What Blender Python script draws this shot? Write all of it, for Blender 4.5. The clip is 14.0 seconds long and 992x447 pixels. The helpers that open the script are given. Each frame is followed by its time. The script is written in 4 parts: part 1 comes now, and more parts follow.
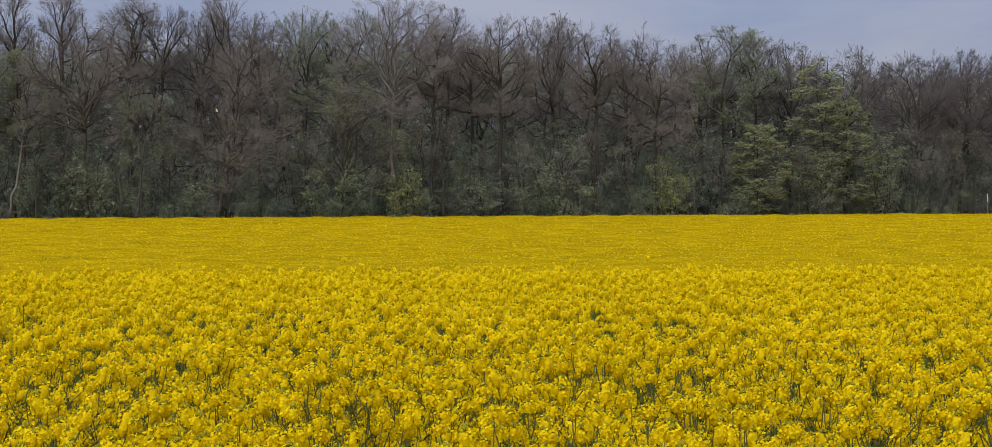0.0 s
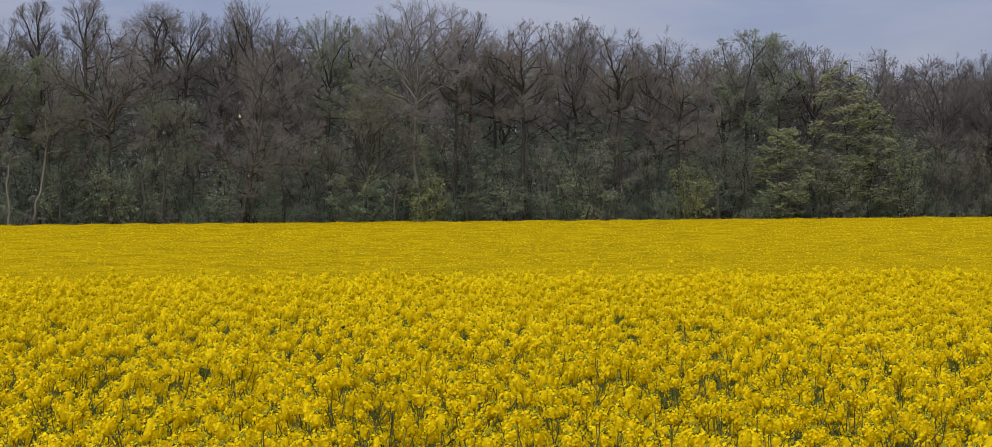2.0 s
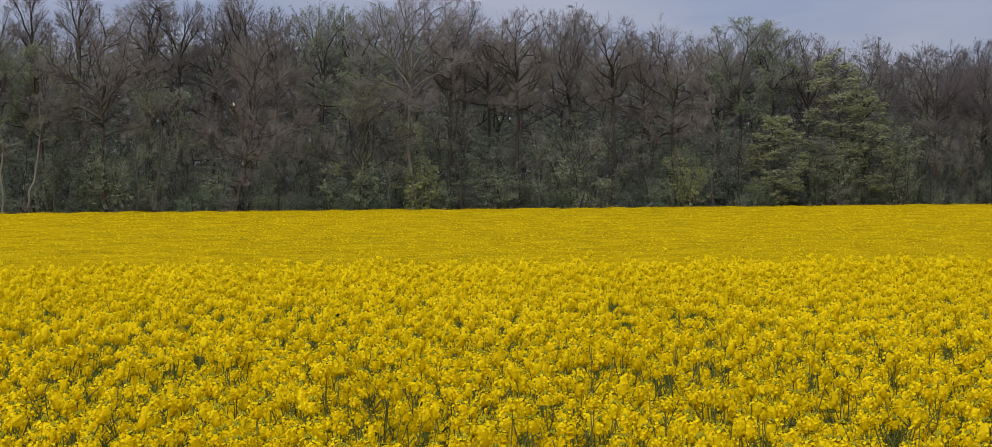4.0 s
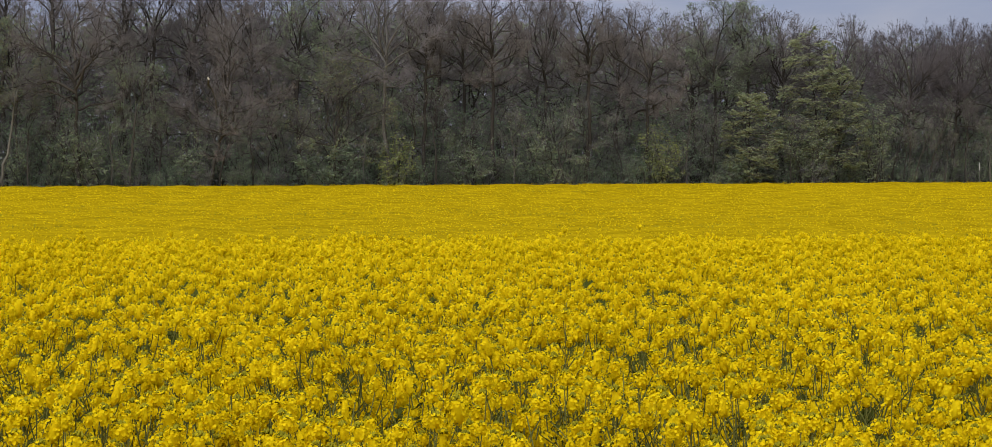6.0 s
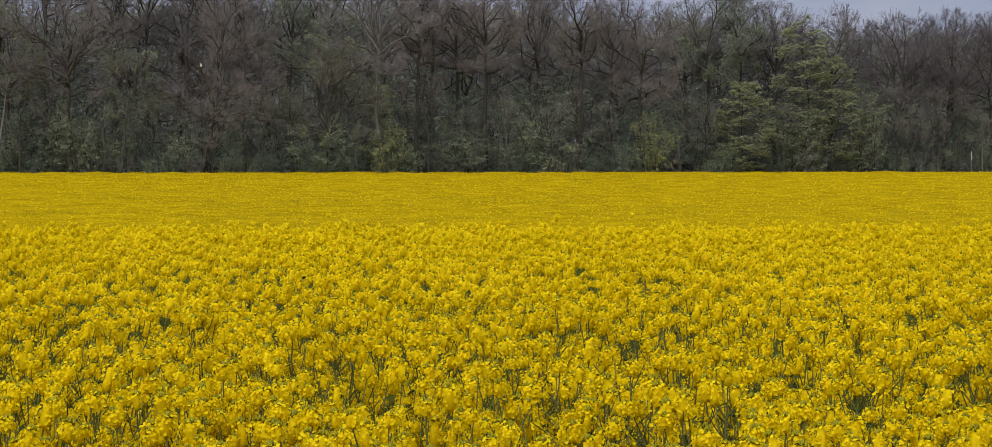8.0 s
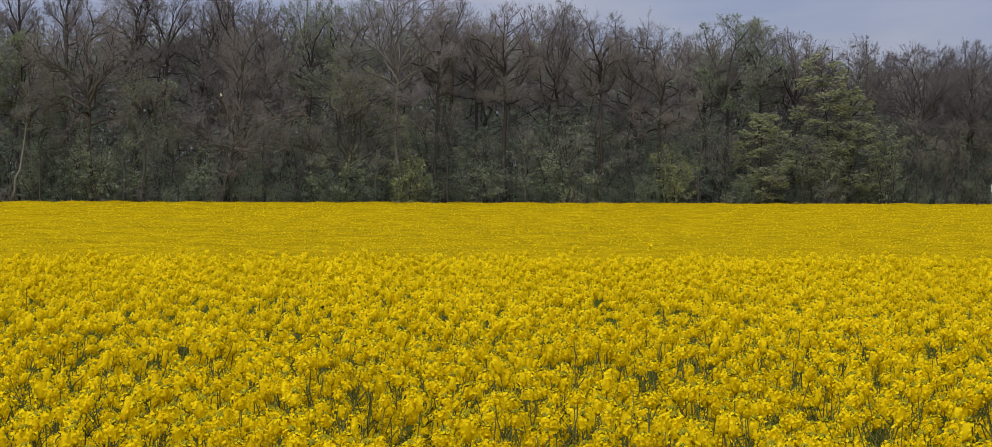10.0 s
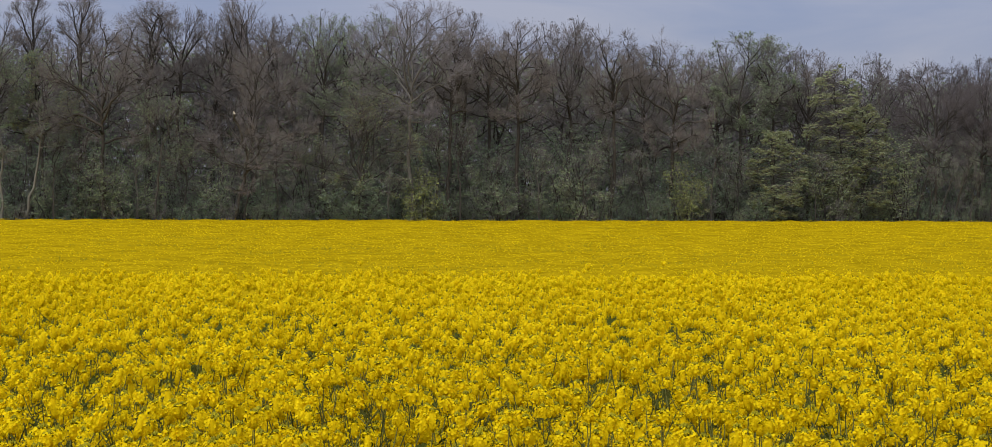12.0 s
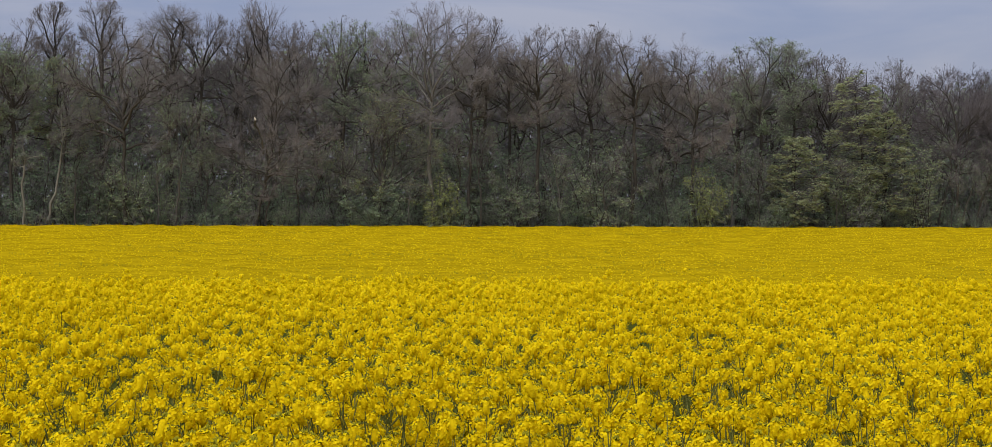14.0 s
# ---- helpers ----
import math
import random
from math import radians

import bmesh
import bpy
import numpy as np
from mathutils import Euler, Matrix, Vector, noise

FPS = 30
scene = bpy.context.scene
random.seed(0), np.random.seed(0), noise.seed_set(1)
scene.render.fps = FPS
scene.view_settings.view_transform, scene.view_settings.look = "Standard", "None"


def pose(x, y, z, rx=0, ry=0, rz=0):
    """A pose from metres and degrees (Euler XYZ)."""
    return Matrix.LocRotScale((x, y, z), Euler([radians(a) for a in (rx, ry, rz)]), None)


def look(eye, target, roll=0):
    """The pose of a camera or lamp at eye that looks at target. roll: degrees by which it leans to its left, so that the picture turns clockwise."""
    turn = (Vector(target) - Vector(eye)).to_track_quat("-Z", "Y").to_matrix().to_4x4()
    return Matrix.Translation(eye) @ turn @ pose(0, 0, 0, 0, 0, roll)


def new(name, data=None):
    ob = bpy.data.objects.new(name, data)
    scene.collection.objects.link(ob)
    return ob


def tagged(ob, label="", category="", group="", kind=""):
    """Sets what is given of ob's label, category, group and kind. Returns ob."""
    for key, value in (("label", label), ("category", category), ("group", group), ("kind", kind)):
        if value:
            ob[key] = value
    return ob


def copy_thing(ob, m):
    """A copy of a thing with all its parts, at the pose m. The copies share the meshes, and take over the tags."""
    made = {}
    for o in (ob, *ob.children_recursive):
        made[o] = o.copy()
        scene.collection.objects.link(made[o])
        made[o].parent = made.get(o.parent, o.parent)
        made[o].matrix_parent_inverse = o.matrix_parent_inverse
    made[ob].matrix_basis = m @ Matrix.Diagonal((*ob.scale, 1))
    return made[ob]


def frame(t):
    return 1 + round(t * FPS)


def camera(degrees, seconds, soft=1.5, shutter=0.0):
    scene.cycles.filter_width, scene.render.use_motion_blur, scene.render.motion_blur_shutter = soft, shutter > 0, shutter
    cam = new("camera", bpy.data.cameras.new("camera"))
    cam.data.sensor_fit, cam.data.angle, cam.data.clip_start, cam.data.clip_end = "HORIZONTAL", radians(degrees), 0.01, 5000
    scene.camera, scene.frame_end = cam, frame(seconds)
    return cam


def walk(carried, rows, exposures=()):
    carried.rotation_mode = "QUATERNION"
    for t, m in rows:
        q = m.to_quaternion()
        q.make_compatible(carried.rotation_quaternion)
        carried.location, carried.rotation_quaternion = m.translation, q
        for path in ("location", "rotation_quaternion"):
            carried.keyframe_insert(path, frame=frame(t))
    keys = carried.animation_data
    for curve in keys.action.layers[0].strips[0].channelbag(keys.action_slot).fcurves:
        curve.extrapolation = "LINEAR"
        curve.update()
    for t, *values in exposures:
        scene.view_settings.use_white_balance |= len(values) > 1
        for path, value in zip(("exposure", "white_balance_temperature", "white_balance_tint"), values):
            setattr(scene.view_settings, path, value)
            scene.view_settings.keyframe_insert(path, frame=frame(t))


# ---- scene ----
# camera: hand-held at the field's edge, turning on the spot
cam = camera(28, 14.0, soft=0.75)
EYE = (0.0, 0.0, 1.9)


def aim(turn, tilt, roll):
    a, b = radians(turn), radians(tilt)
    way = Vector((math.sin(a) * math.cos(b), math.cos(a) * math.cos(b), math.sin(b)))
    return look(EYE, Vector(EYE) + way, roll)


PATH = [
    (0, -0.419, -1.078, -0.277),
    (0.5, -0.593, -1.022, -0.181),
    (1, -0.752, -0.986, -0.283),
    (1.5, -0.935, -0.937, -0.192),
    (2, -1.083, -0.936, -0.480),
    (2.5, -1.059, -1.022, -0.596),
    (3, -1.035, -1.078, -0.609),
    (5.3, -0.538, -1.727, -0.330),
    (5.5, -0.448, -1.796, -0.300),
    (6, -0.196, -1.986, -0.254),
    (6.5, -0.074, -2.163, -0.097),
    (7, -0.052, -2.316, 0.062),
    (7.5, 0.000, -2.367, 0.000),
    (8, 0.023, -2.339, -0.041),
    (8.2, -0.010, -2.245, -0.020),
    (10.5, -0.622, -1.343, 0.132),
    (11, -0.693, -1.228, 0.054),
    (11.5, -0.771, -1.048, 0.096),
    (12, -0.890, -0.950, 0.132),
    (12.5, -1.086, -0.857, 0.221),
    (13, -1.275, -0.826, 0.279),
    (13.5, -1.421, -0.820, 0.104),
    (14, -1.481, -0.778, 0.160),
]
walk(cam, [(t, aim(a, b, c)) for t, a, b, c in PATH])

# ---- sky and sun: an overcast afternoon ----
SUN_HEIGHT, SUN_TURN = radians(42), radians(205)
world = bpy.data.worlds.new("overcast_sky")
scene.world = world
world.use_nodes = True
wn = world.node_tree


def wnode(kind, **kw):
    n = wn.nodes.new(kind)
    for k, v in kw.items():
        n.inputs[k].default_value = v
    return n


back = wn.nodes["Background"]
sky = wn.nodes.new("ShaderNodeTexSky")
sky.sky_type, sky.sun_disc = "NISHITA", False
sky.sun_elevation, sky.sun_rotation = SUN_HEIGHT, SUN_TURN
dim = wn.nodes.new("ShaderNodeVectorMath")
dim.operation = "SCALE"
dim.inputs[3].default_value = 0.1
wn.links.new(sky.outputs[0], dim.inputs[0])
coord = wn.nodes.new("ShaderNodeTexCoord")
sep = wn.nodes.new("ShaderNodeSeparateXYZ")
wn.links.new(coord.outputs["Generated"], sep.inputs[0])
# cloud layer: brighter towards the zenith, with soft streaks
rise = wn.nodes.new("ShaderNodeMapRange")
rise.inputs[1].default_value, rise.inputs[2].default_value = 0.0, 1.0
rise.inputs[3].default_value, rise.inputs[4].default_value = 0.88, 2.7
wn.links.new(sep.outputs[2], rise.inputs[0])
flat = wn.nodes.new("ShaderNodeMapping")
flat.inputs["Scale"].default_value = (5.0, 5.0, 26.0)
wn.links.new(coord.outputs["Generated"], flat.inputs[0])
puff = wnode("ShaderNodeTexNoise", Scale=1.3, Detail=5.0, Roughness=0.55, Distortion=0.4)
wn.links.new(flat.outputs[0], puff.inputs["Vector"])
tint = wn.nodes.new("ShaderNodeValToRGB")
tint.color_ramp.elements[0].position, tint.color_ramp.elements[0].color = 0.34, (0.275, 0.325, 0.50, 1)
tint.color_ramp.elements[1].position, tint.color_ramp.elements[1].color = 0.68, (0.40, 0.42, 0.545, 1)
wn.links.new(puff.outputs[0], tint.inputs[0])
white = wn.nodes.new("ShaderNodeMapRange")
white.inputs[1].default_value, white.inputs[2].default_value = 0.10, 0.45
wn.links.new(sep.outputs[2], white.inputs[0])
pale = wn.nodes.new("ShaderNodeMix")
pale.data_type = "RGBA"
pale.inputs[7].default_value = (0.43, 0.42, 0.425, 1)
wn.links.new(white.outputs[0], pale.inputs[0])
wn.links.new(tint.outputs[0], pale.inputs[6])
cloud = wn.nodes.new("ShaderNodeVectorMath")
cloud.operation = "SCALE"
wn.links.new(pale.outputs[2], cloud.inputs[0])
wn.links.new(rise.outputs[0], cloud.inputs[3])
blend = wn.nodes.new("ShaderNodeMix")
blend.data_type = "RGBA"
blend.inputs[0].default_value = 0.9
wn.links.new(dim.outputs[0], blend.inputs[6])
wn.links.new(cloud.outputs[0], blend.inputs[7])
wn.links.new(blend.outputs[2], back.inputs[0])
back.inputs[1].default_value = 0.92

sun = new("sun", bpy.data.lights.new("sun", "SUN"))
sun.data.energy, sun.data.angle, sun.data.color = 2.72, radians(60), (1.0, 0.94, 0.85)
sun.matrix_world = look((0, 0, 50), (
    -50 * math.cos(SUN_HEIGHT) * math.sin(SUN_TURN), -50 * math.cos(SUN_HEIGHT) * math.cos(SUN_TURN), 50 - 50 * math.sin(SUN_HEIGHT)))
scene.view_settings.exposure = 0.0


# ---- materials ----
def material(name, dark, light, scale, rough=0.8, bump=0.0, through_light=0.0, per="object", spread=0.25, detail=4.0, gloss=0.1):
    """Two tones by noise at the given scale, a second coarse noise, and a tone of its own for each object or island."""
    m = bpy.data.materials.new(name)
    m.use_nodes = True
    t = m.node_tree
    b = t.nodes["Principled BSDF"]
    co = t.nodes.new("ShaderNodeNewGeometry")
    n1 = t.nodes.new("ShaderNodeTexNoise")
    n1.inputs["Scale"].default_value, n1.inputs["Detail"].default_value = scale, detail
    t.links.new(co.outputs["Position"], n1.inputs["Vector"])
    n2 = t.nodes.new("ShaderNodeTexNoise")
    n2.inputs["Scale"].default_value, n2.inputs["Detail"].default_value = scale * 0.09, 3.0
    t.links.new(co.outputs["Position"], n2.inputs["Vector"])
    if per == "object":
        rnd = t.nodes.new("ShaderNodeObjectInfo").outputs["Random"]
    else:
        rnd = co.outputs["Random Per Island"]
    a = t.nodes.new("ShaderNodeMath")
    a.operation = "ADD"
    t.links.new(n1.outputs[0], a.inputs[0])
    t.links.new(n2.outputs[0], a.inputs[1])
    c = t.nodes.new("ShaderNodeMath")
    c.operation = "MULTIPLY_ADD"
    t.links.new(rnd, c.inputs[0])
    c.inputs[1].default_value = spread * 2
    t.links.new(a.outputs[0], c.inputs[2])
    r = t.nodes.new("ShaderNodeMapRange")
    r.inputs[1].default_value, r.inputs[2].default_value = 0.7 + spread * 0.4, 1.3 + spread * 1.6
    t.links.new(c.outputs[0], r.inputs[0])
    mix = t.nodes.new("ShaderNodeMix")
    mix.data_type = "RGBA"
    mix.inputs[6].default_value, mix.inputs[7].default_value = (*dark, 1), (*light, 1)
    t.links.new(r.outputs[0], mix.inputs[0])
    t.links.new(mix.outputs[2], b.inputs["Base Color"])
    b.inputs["Roughness"].default_value = rough
    b.inputs["Specular IOR Level"].default_value = gloss
    if bump:
        k = t.nodes.new("ShaderNodeBump")
        k.inputs["Strength"].default_value, k.inputs["Distance"].default_value = 0.7, bump
        t.links.new(n1.outputs[0], k.inputs["Height"])
        t.links.new(k.outputs[0], b.inputs["Normal"])
    if through_light:
        s = t.nodes.new("ShaderNodeBsdfTranslucent")
        t.links.new(mix.outputs[2], s.inputs[0])
        x = t.nodes.new("ShaderNodeMixShader")
        x.inputs[0].default_value = through_light
        t.links.new(b.outputs[0], x.inputs[1])
        t.links.new(s.outputs[0], x.inputs[2])
        t.links.new(x.outputs[0], t.nodes["Material Output"].inputs[0])
    return m


PETAL = material("rape_petal", (0.71, 0.532, 0.003), (0.91, 0.730, 0.010), 9.0, 0.7, 0, 0.38, "island", 0.16, gloss=0.04)
BUD = material("rape_bud", (0.17, 0.165, 0.010), (0.36, 0.325, 0.016), 60.0, 0.7, 0, 0.15, "island", 0.3)
STEM = material("rape_stem", (0.068, 0.078, 0.020), (0.17, 0.172, 0.048), 14.0, 0.7, 0, 0, "island", 0.3, gloss=0.05)
RAPE_LEAF = material("rape_leaf", (0.042, 0.055, 0.010), (0.100, 0.115, 0.024), 20.0, 0.8, 0, 0.15, "island", 0.3, gloss=0.0)
CANOPY = material("rape_canopy", (0.210, 0.150, 0.003), (0.465, 0.342, 0.006), 5.0, 0.9, 0.03, 0, "object", 0.1, gloss=0.0)
SOIL = material("field_soil", (0.045, 0.04, 0.025), (0.11, 0.10, 0.055), 3.0, 0.95, 0.03)
BARK = material("bark", (0.026, 0.024, 0.023), (0.068, 0.062, 0.057), 3.0, 0.9, 0.03, 0, "object", 0.3)
PALE_BARK = material("pale_bark", (0.075, 0.074, 0.066), (0.175, 0.17, 0.152), 2.2, 0.85, 0.02, 0, "object", 0.2)
# white of the post's sleeve, toned down to a light grey
WHITE_PAINT = material("dull_white_paint", (0.26, 0.265, 0.28), (0.42, 0.43, 0.45), 6.0, 0.6)
# tone of the pale spot on the oak's added limb
PALE_SPOT = material("pale_spot", (0.45, 0.42, 0.36), (0.7, 0.68, 0.6), 5.0, 0.8)
GREY_BARK = material("grey_bark", (0.055, 0.053, 0.050), (0.135, 0.13, 0.122), 2.6, 0.9, 0.02, 0, "object", 0.2)
BRANCH = material("branch_bark", (0.084, 0.078, 0.083), (0.195, 0.182, 0.190), 2.0, 0.9, 0, 0, "island", 0.3)
TONES = {
    "brown": material("bud_brown", (0.104, 0.099, 0.104), (0.222, 0.212, 0.222), 0.5, 0.9, 0, 0.25, "island", 0.15),
    "russet": material("bud_russet", (0.133, 0.114, 0.109), (0.276, 0.240, 0.231), 0.5, 0.9, 0, 0.25, "island", 0.15),
    "purple": material("bud_purple", (0.126, 0.120, 0.136), (0.255, 0.242, 0.270), 0.5, 0.9, 0, 0.25, "island", 0.15),
    # shade over the wood's right-hand trees put into their bud and twig colour
    "shaded": material("bud_shaded", (0.080, 0.073, 0.083), (0.165, 0.152, 0.172), 0.5, 0.9, 0, 0.25, "island", 0.15),
    "olive": material("leaf_olive", (0.152, 0.202, 0.130), (0.273, 0.353, 0.225), 0.5, 0.85, 0, 0.3, "island", 0.15),
    "gold": material("leaf_gold", (0.191, 0.195, 0.107), (0.341, 0.343, 0.180), 0.5, 0.85, 0, 0.35, "island", 0.15),
    "green": material("leaf_green", (0.211, 0.258, 0.150), (0.388, 0.456, 0.269), 0.5, 0.8, 0, 0.35, "island", 0.15),
    "lime": material("leaf_lime", (0.192, 0.234, 0.081), (0.408, 0.462, 0.163), 0.5, 0.8, 0, 0.35, "island", 0.15),
    "moss": material("leaf_moss", (0.169, 0.254, 0.167), (0.250, 0.362, 0.232), 0.5, 0.85, 0, 0.3, "island", 0.15),
    "dark": material("leaf_dark", (0.118, 0.168, 0.119), (0.228, 0.302, 0.215), 0.5, 0.8, 0, 0.25, "island", 0.15),
}


# ---- mesh helpers ----
class Soup:
    """Triangles gathered from many small shapes, each with a material slot."""

    def __init__(self):
        self.v, self.t, self.m, self.n = [], [], [], 0

    def add(self, v, t, slot=0):
        v, t = np.asarray(v, float).reshape(-1, 3), np.asarray(t, int).reshape(-1, 3)
        self.v.append(v)
        self.t.append(t + self.n)
        self.m.append(np.full(len(t), slot))
        self.n += len(v)

    def arrays(self):
        return np.vstack(self.v), np.vstack(self.t), np.concatenate(self.m)

    def mesh(self, name, mats):
        return mesh_of(name, *self.arrays(), mats)


def mesh_of(name, v, t, slots, mats):
    me = bpy.data.meshes.new(name)
    me.vertices.add(len(v))
    me.vertices.foreach_set("co", np.ascontiguousarray(v, np.float32).ravel())
    me.loops.add(len(t) * 3)
    me.loops.foreach_set("vertex_index", np.ascontiguousarray(t, np.int32).ravel())
    me.polygons.add(len(t))
    me.polygons.foreach_set("loop_start", np.arange(len(t), dtype=np.int32) * 3)
    me.polygons.foreach_set("material_index", np.ascontiguousarray(slots, np.int32))
    for m in mats:
        me.materials.append(m)
    me.update(calc_edges=True)
    return me


def child(name, me, parent, label=""):
    ob = new(name, me)
    ob.parent = parent
    if label:
        ob["label"] = label
    return ob


def unit(v):
    return v / (np.linalg.norm(v) + 1e-9)


def tube(soup, pts, radii, sides=3, slot=0):
    """A tapered tube along pts."""
    pts = np.asarray(pts, float)
    k = len(pts)
    d = np.gradient(pts, axis=0)
    rings = []
    for i in range(k):
        w = unit(d[i])
        a = unit(np.cross(w, (0.31, 0.94, 0.12) if abs(w[1]) < 0.9 else (1, 0, 0)))
        b = np.cross(w, a)
        ang = np.arange(sides) * 2 * np.pi / sides
        rings.append(pts[i] + radii[i] * (np.cos(ang)[:, None] * a + np.sin(ang)[:, None] * b))
    t = []
    for i in range(k - 1):
        for j in range(sides if sides > 2 else 1):
            a, b = i * sides + j, i * sides + (j + 1) % sides
            t += [(a, b, b + sides), (a, b + sides, a + sides)]
    soup.add(np.vstack(rings), t, slot)


def smooth(a, b, x):
    u = np.clip((x - a) / (b - a), 0, 1)
    return u * u * (3 - 2 * u)


# ---- the lie of the land ----
CROP = 1.0


def edge(x):
    """How far off the wood's edge is."""
    return 222 + 0.3 * np.clip(x, -160, 160)


def ground_z(x, y):
    x, y = np.asarray(x, float), np.asarray(y, float)
    e = edge(x)
    far = 1.9 - 0.0143 * e - CROP
    swell = np.where(y < 65, -3.2 * smooth(17, 65, y), -3.2 + (far + 3.2) * np.clip((y - 65) / (e - 65), 0, 1))
    roll = 0.10 * np.sin(x * 0.045 + 1.0) * np.sin(y * 0.03) * smooth(60, 110, y) * (1 - smooth(150, 210, y))
    return swell + roll


def waves(x, y, cell, seed):
    """Soft random hills of about the given size, from -1 to 1."""
    r = np.random.RandomState(seed)
    z = np.zeros_like(np.asarray(x, float))
    for _ in range(9):
        a, f, p = r.uniform(0, 2 * np.pi), r.uniform(0.6, 1.8) / cell, r.uniform(0, 6.3)
        z = z + np.sin((x * np.cos(a) + y * np.sin(a)) * 2 * np.pi * f + p)
    return np.clip(z / 5, -1, 1)


def sheet(name, xs, ys, zf, mats):
    gx, gy = np.meshgrid(xs, ys)
    gz = zf(gx, gy)
    nx, ny = len(xs), len(ys)
    i = (np.arange(ny - 1)[:, None] * nx + np.arange(nx - 1)).ravel()
    t = np.vstack([np.stack([i, i + 1, i + nx + 1], 1), np.stack([i, i + nx + 1, i + nx], 1)])
    me = mesh_of(name, np.stack([gx, gy, gz], -1).reshape(-1, 3), t, np.zeros(len(t)), mats)
    me.shade_smooth()
    return new(name, me)


xs = np.concatenate([[-3000, -1200, -500, -250], np.arange(-160, 161, 4), [250, 500, 1200, 3000]])
ys = np.concatenate([[-3000, -1000, -300, -100, -30], np.arange(-10, 80, 2), np.arange(80, 300, 5), [340, 500, 1200, 3000]])
tagged(sheet("ground", xs, ys, ground_z, [SOIL]), "brown loamy soil under the crop and the wood", "ground", kind="structure")


# ---- rapeseed ----
def petals(soup, c, n, size, rng, slot, fine=True):
    """One floret facing n: four broad petals run together into an uneven cup, or, far off, one folded blade."""
    a = unit(np.cross(n, rng.normal(size=3)))
    b = np.cross(n, a)
    if not fine:
        k = 0.3 * size * n
        soup.add([c + size * a, c + size * b * 0.9 + k, c - size * a, c - size * b * 0.9 + k], [(0, 1, 2), (0, 2, 3)], slot)
        return
    v, spin = [c - size * 0.12 * n], rng.uniform(0, 6.3)
    for k in range(5):
        ang = spin + (k + rng.uniform(-0.25, 0.25)) * np.pi * 0.4
        v.append(c + size * rng.uniform(0.8, 1.15) * (np.cos(ang) * a + np.sin(ang) * b) + size * rng.uniform(0.0, 0.5) * n)
    soup.add(v, [(0, 1 + k, 1 + (k + 1) % 5) for k in range(5)], slot)


def blob(soup, c, r, slot):
    v = [c + np.array(p) * r for p in ((1, 0, 0), (-0.5, 0.87, 0), (-0.5, -0.87, 0), (0, 0, 1.5), (0, 0, -1))]
    soup.add(v, [(0, 1, 3), (1, 2, 3), (2, 0, 3), (1, 0, 4), (2, 1, 4), (0, 2, 4)], slot)


def head(seed, florets, size, stalk, fine=True, buds=6, sides=3):
    """A flowering raceme: a loose ball or short column of florets on fine stalks round a core of buds that shows at the top.
    Its tip is the origin; the stem hangs below and bends."""
    rng = np.random.RandomState(seed)
    s = Soup()
    deep = rng.choice([0.05, 0.06, 0.075, 0.10])
    lean = rng.normal(size=2) * 0.10
    wide = rng.uniform(0.027, 0.037)

    def axis(z):
        q = min(0.0, z) ** 2 * 1.4
        return np.array([lean[0] * z + lean[0] * q * 8, lean[1] * z + lean[1] * q * 8, z])

    # the packed inner flowers
    k = 5
    mid, v = axis(-deep * 0.45), []
    for h, w in ((0.30, 0.42), (-0.30, 0.55)):
        for j in range(k):
            a = (j + h) * 2 * np.pi / k
            w2 = w * wide * rng.uniform(0.8, 1.15)
            v.append(mid + np.array([np.cos(a) * w2, np.sin(a) * w2, h * deep + rng.uniform(-0.003, 0.003)]))
    v += [mid + np.array([0, 0, deep * 0.36]), mid - np.array([0, 0, deep * 0.55])]
    t = []
    for j in range(k):
        n = (j + 1) % k
        t += [(2 * k, j, n), (j, k + j, k + n), (j, k + n, n), (k + j, 2 * k + 1, k + n)]
    s.add(v, t, 0)
    for i in range(florets):
        u = (i + 0.5) / florets
        # from the rim of the bud tuft round to the underside; the longer ones trail older florets below
        th = 0.42 + 2.0 * u ** 0.9
        z = wide * 0.85 * (math.cos(th) - 0.9) - max(0.0, deep - 0.06) * u ** 1.5
        r = wide * math.sin(th) * rng.uniform(0.7, 1.15)
        ang = i * 2.4 + rng.uniform(-0.4, 0.4)
        out = np.array([np.cos(ang), np.sin(ang), 0])
        n = unit(out * math.sin(th) + np.array([0, 0, math.cos(th) + 0.25]) + rng.normal(size=3) * 0.4)
        petals(s, axis(z) + out * r + rng.normal(size=3) * 0.002, n, size * rng.uniform(0.8, 1.15), rng, 0, fine)
    for i in range(buds):
        a = i * 2.4
        blob(s, axis(0) + np.array([np.cos(a), np.sin(a), 0]) * 0.0050 * math.sqrt(i) + np.array([0, 0, 0.004 - 0.001 * i]), rng.uniform(0.0035, 0.0055) * (2.1 if buds == 1 else 1.5), 1)
    k = 4 if sides > 2 else 2
    zs = np.linspace(-0.004, -stalk, k)
    tube(s, [axis(z) for z in zs], np.linspace(0.0022, 0.0032, k) if sides > 2 else [0.0018, 0.0024], sides, 2)
    return s.arrays()


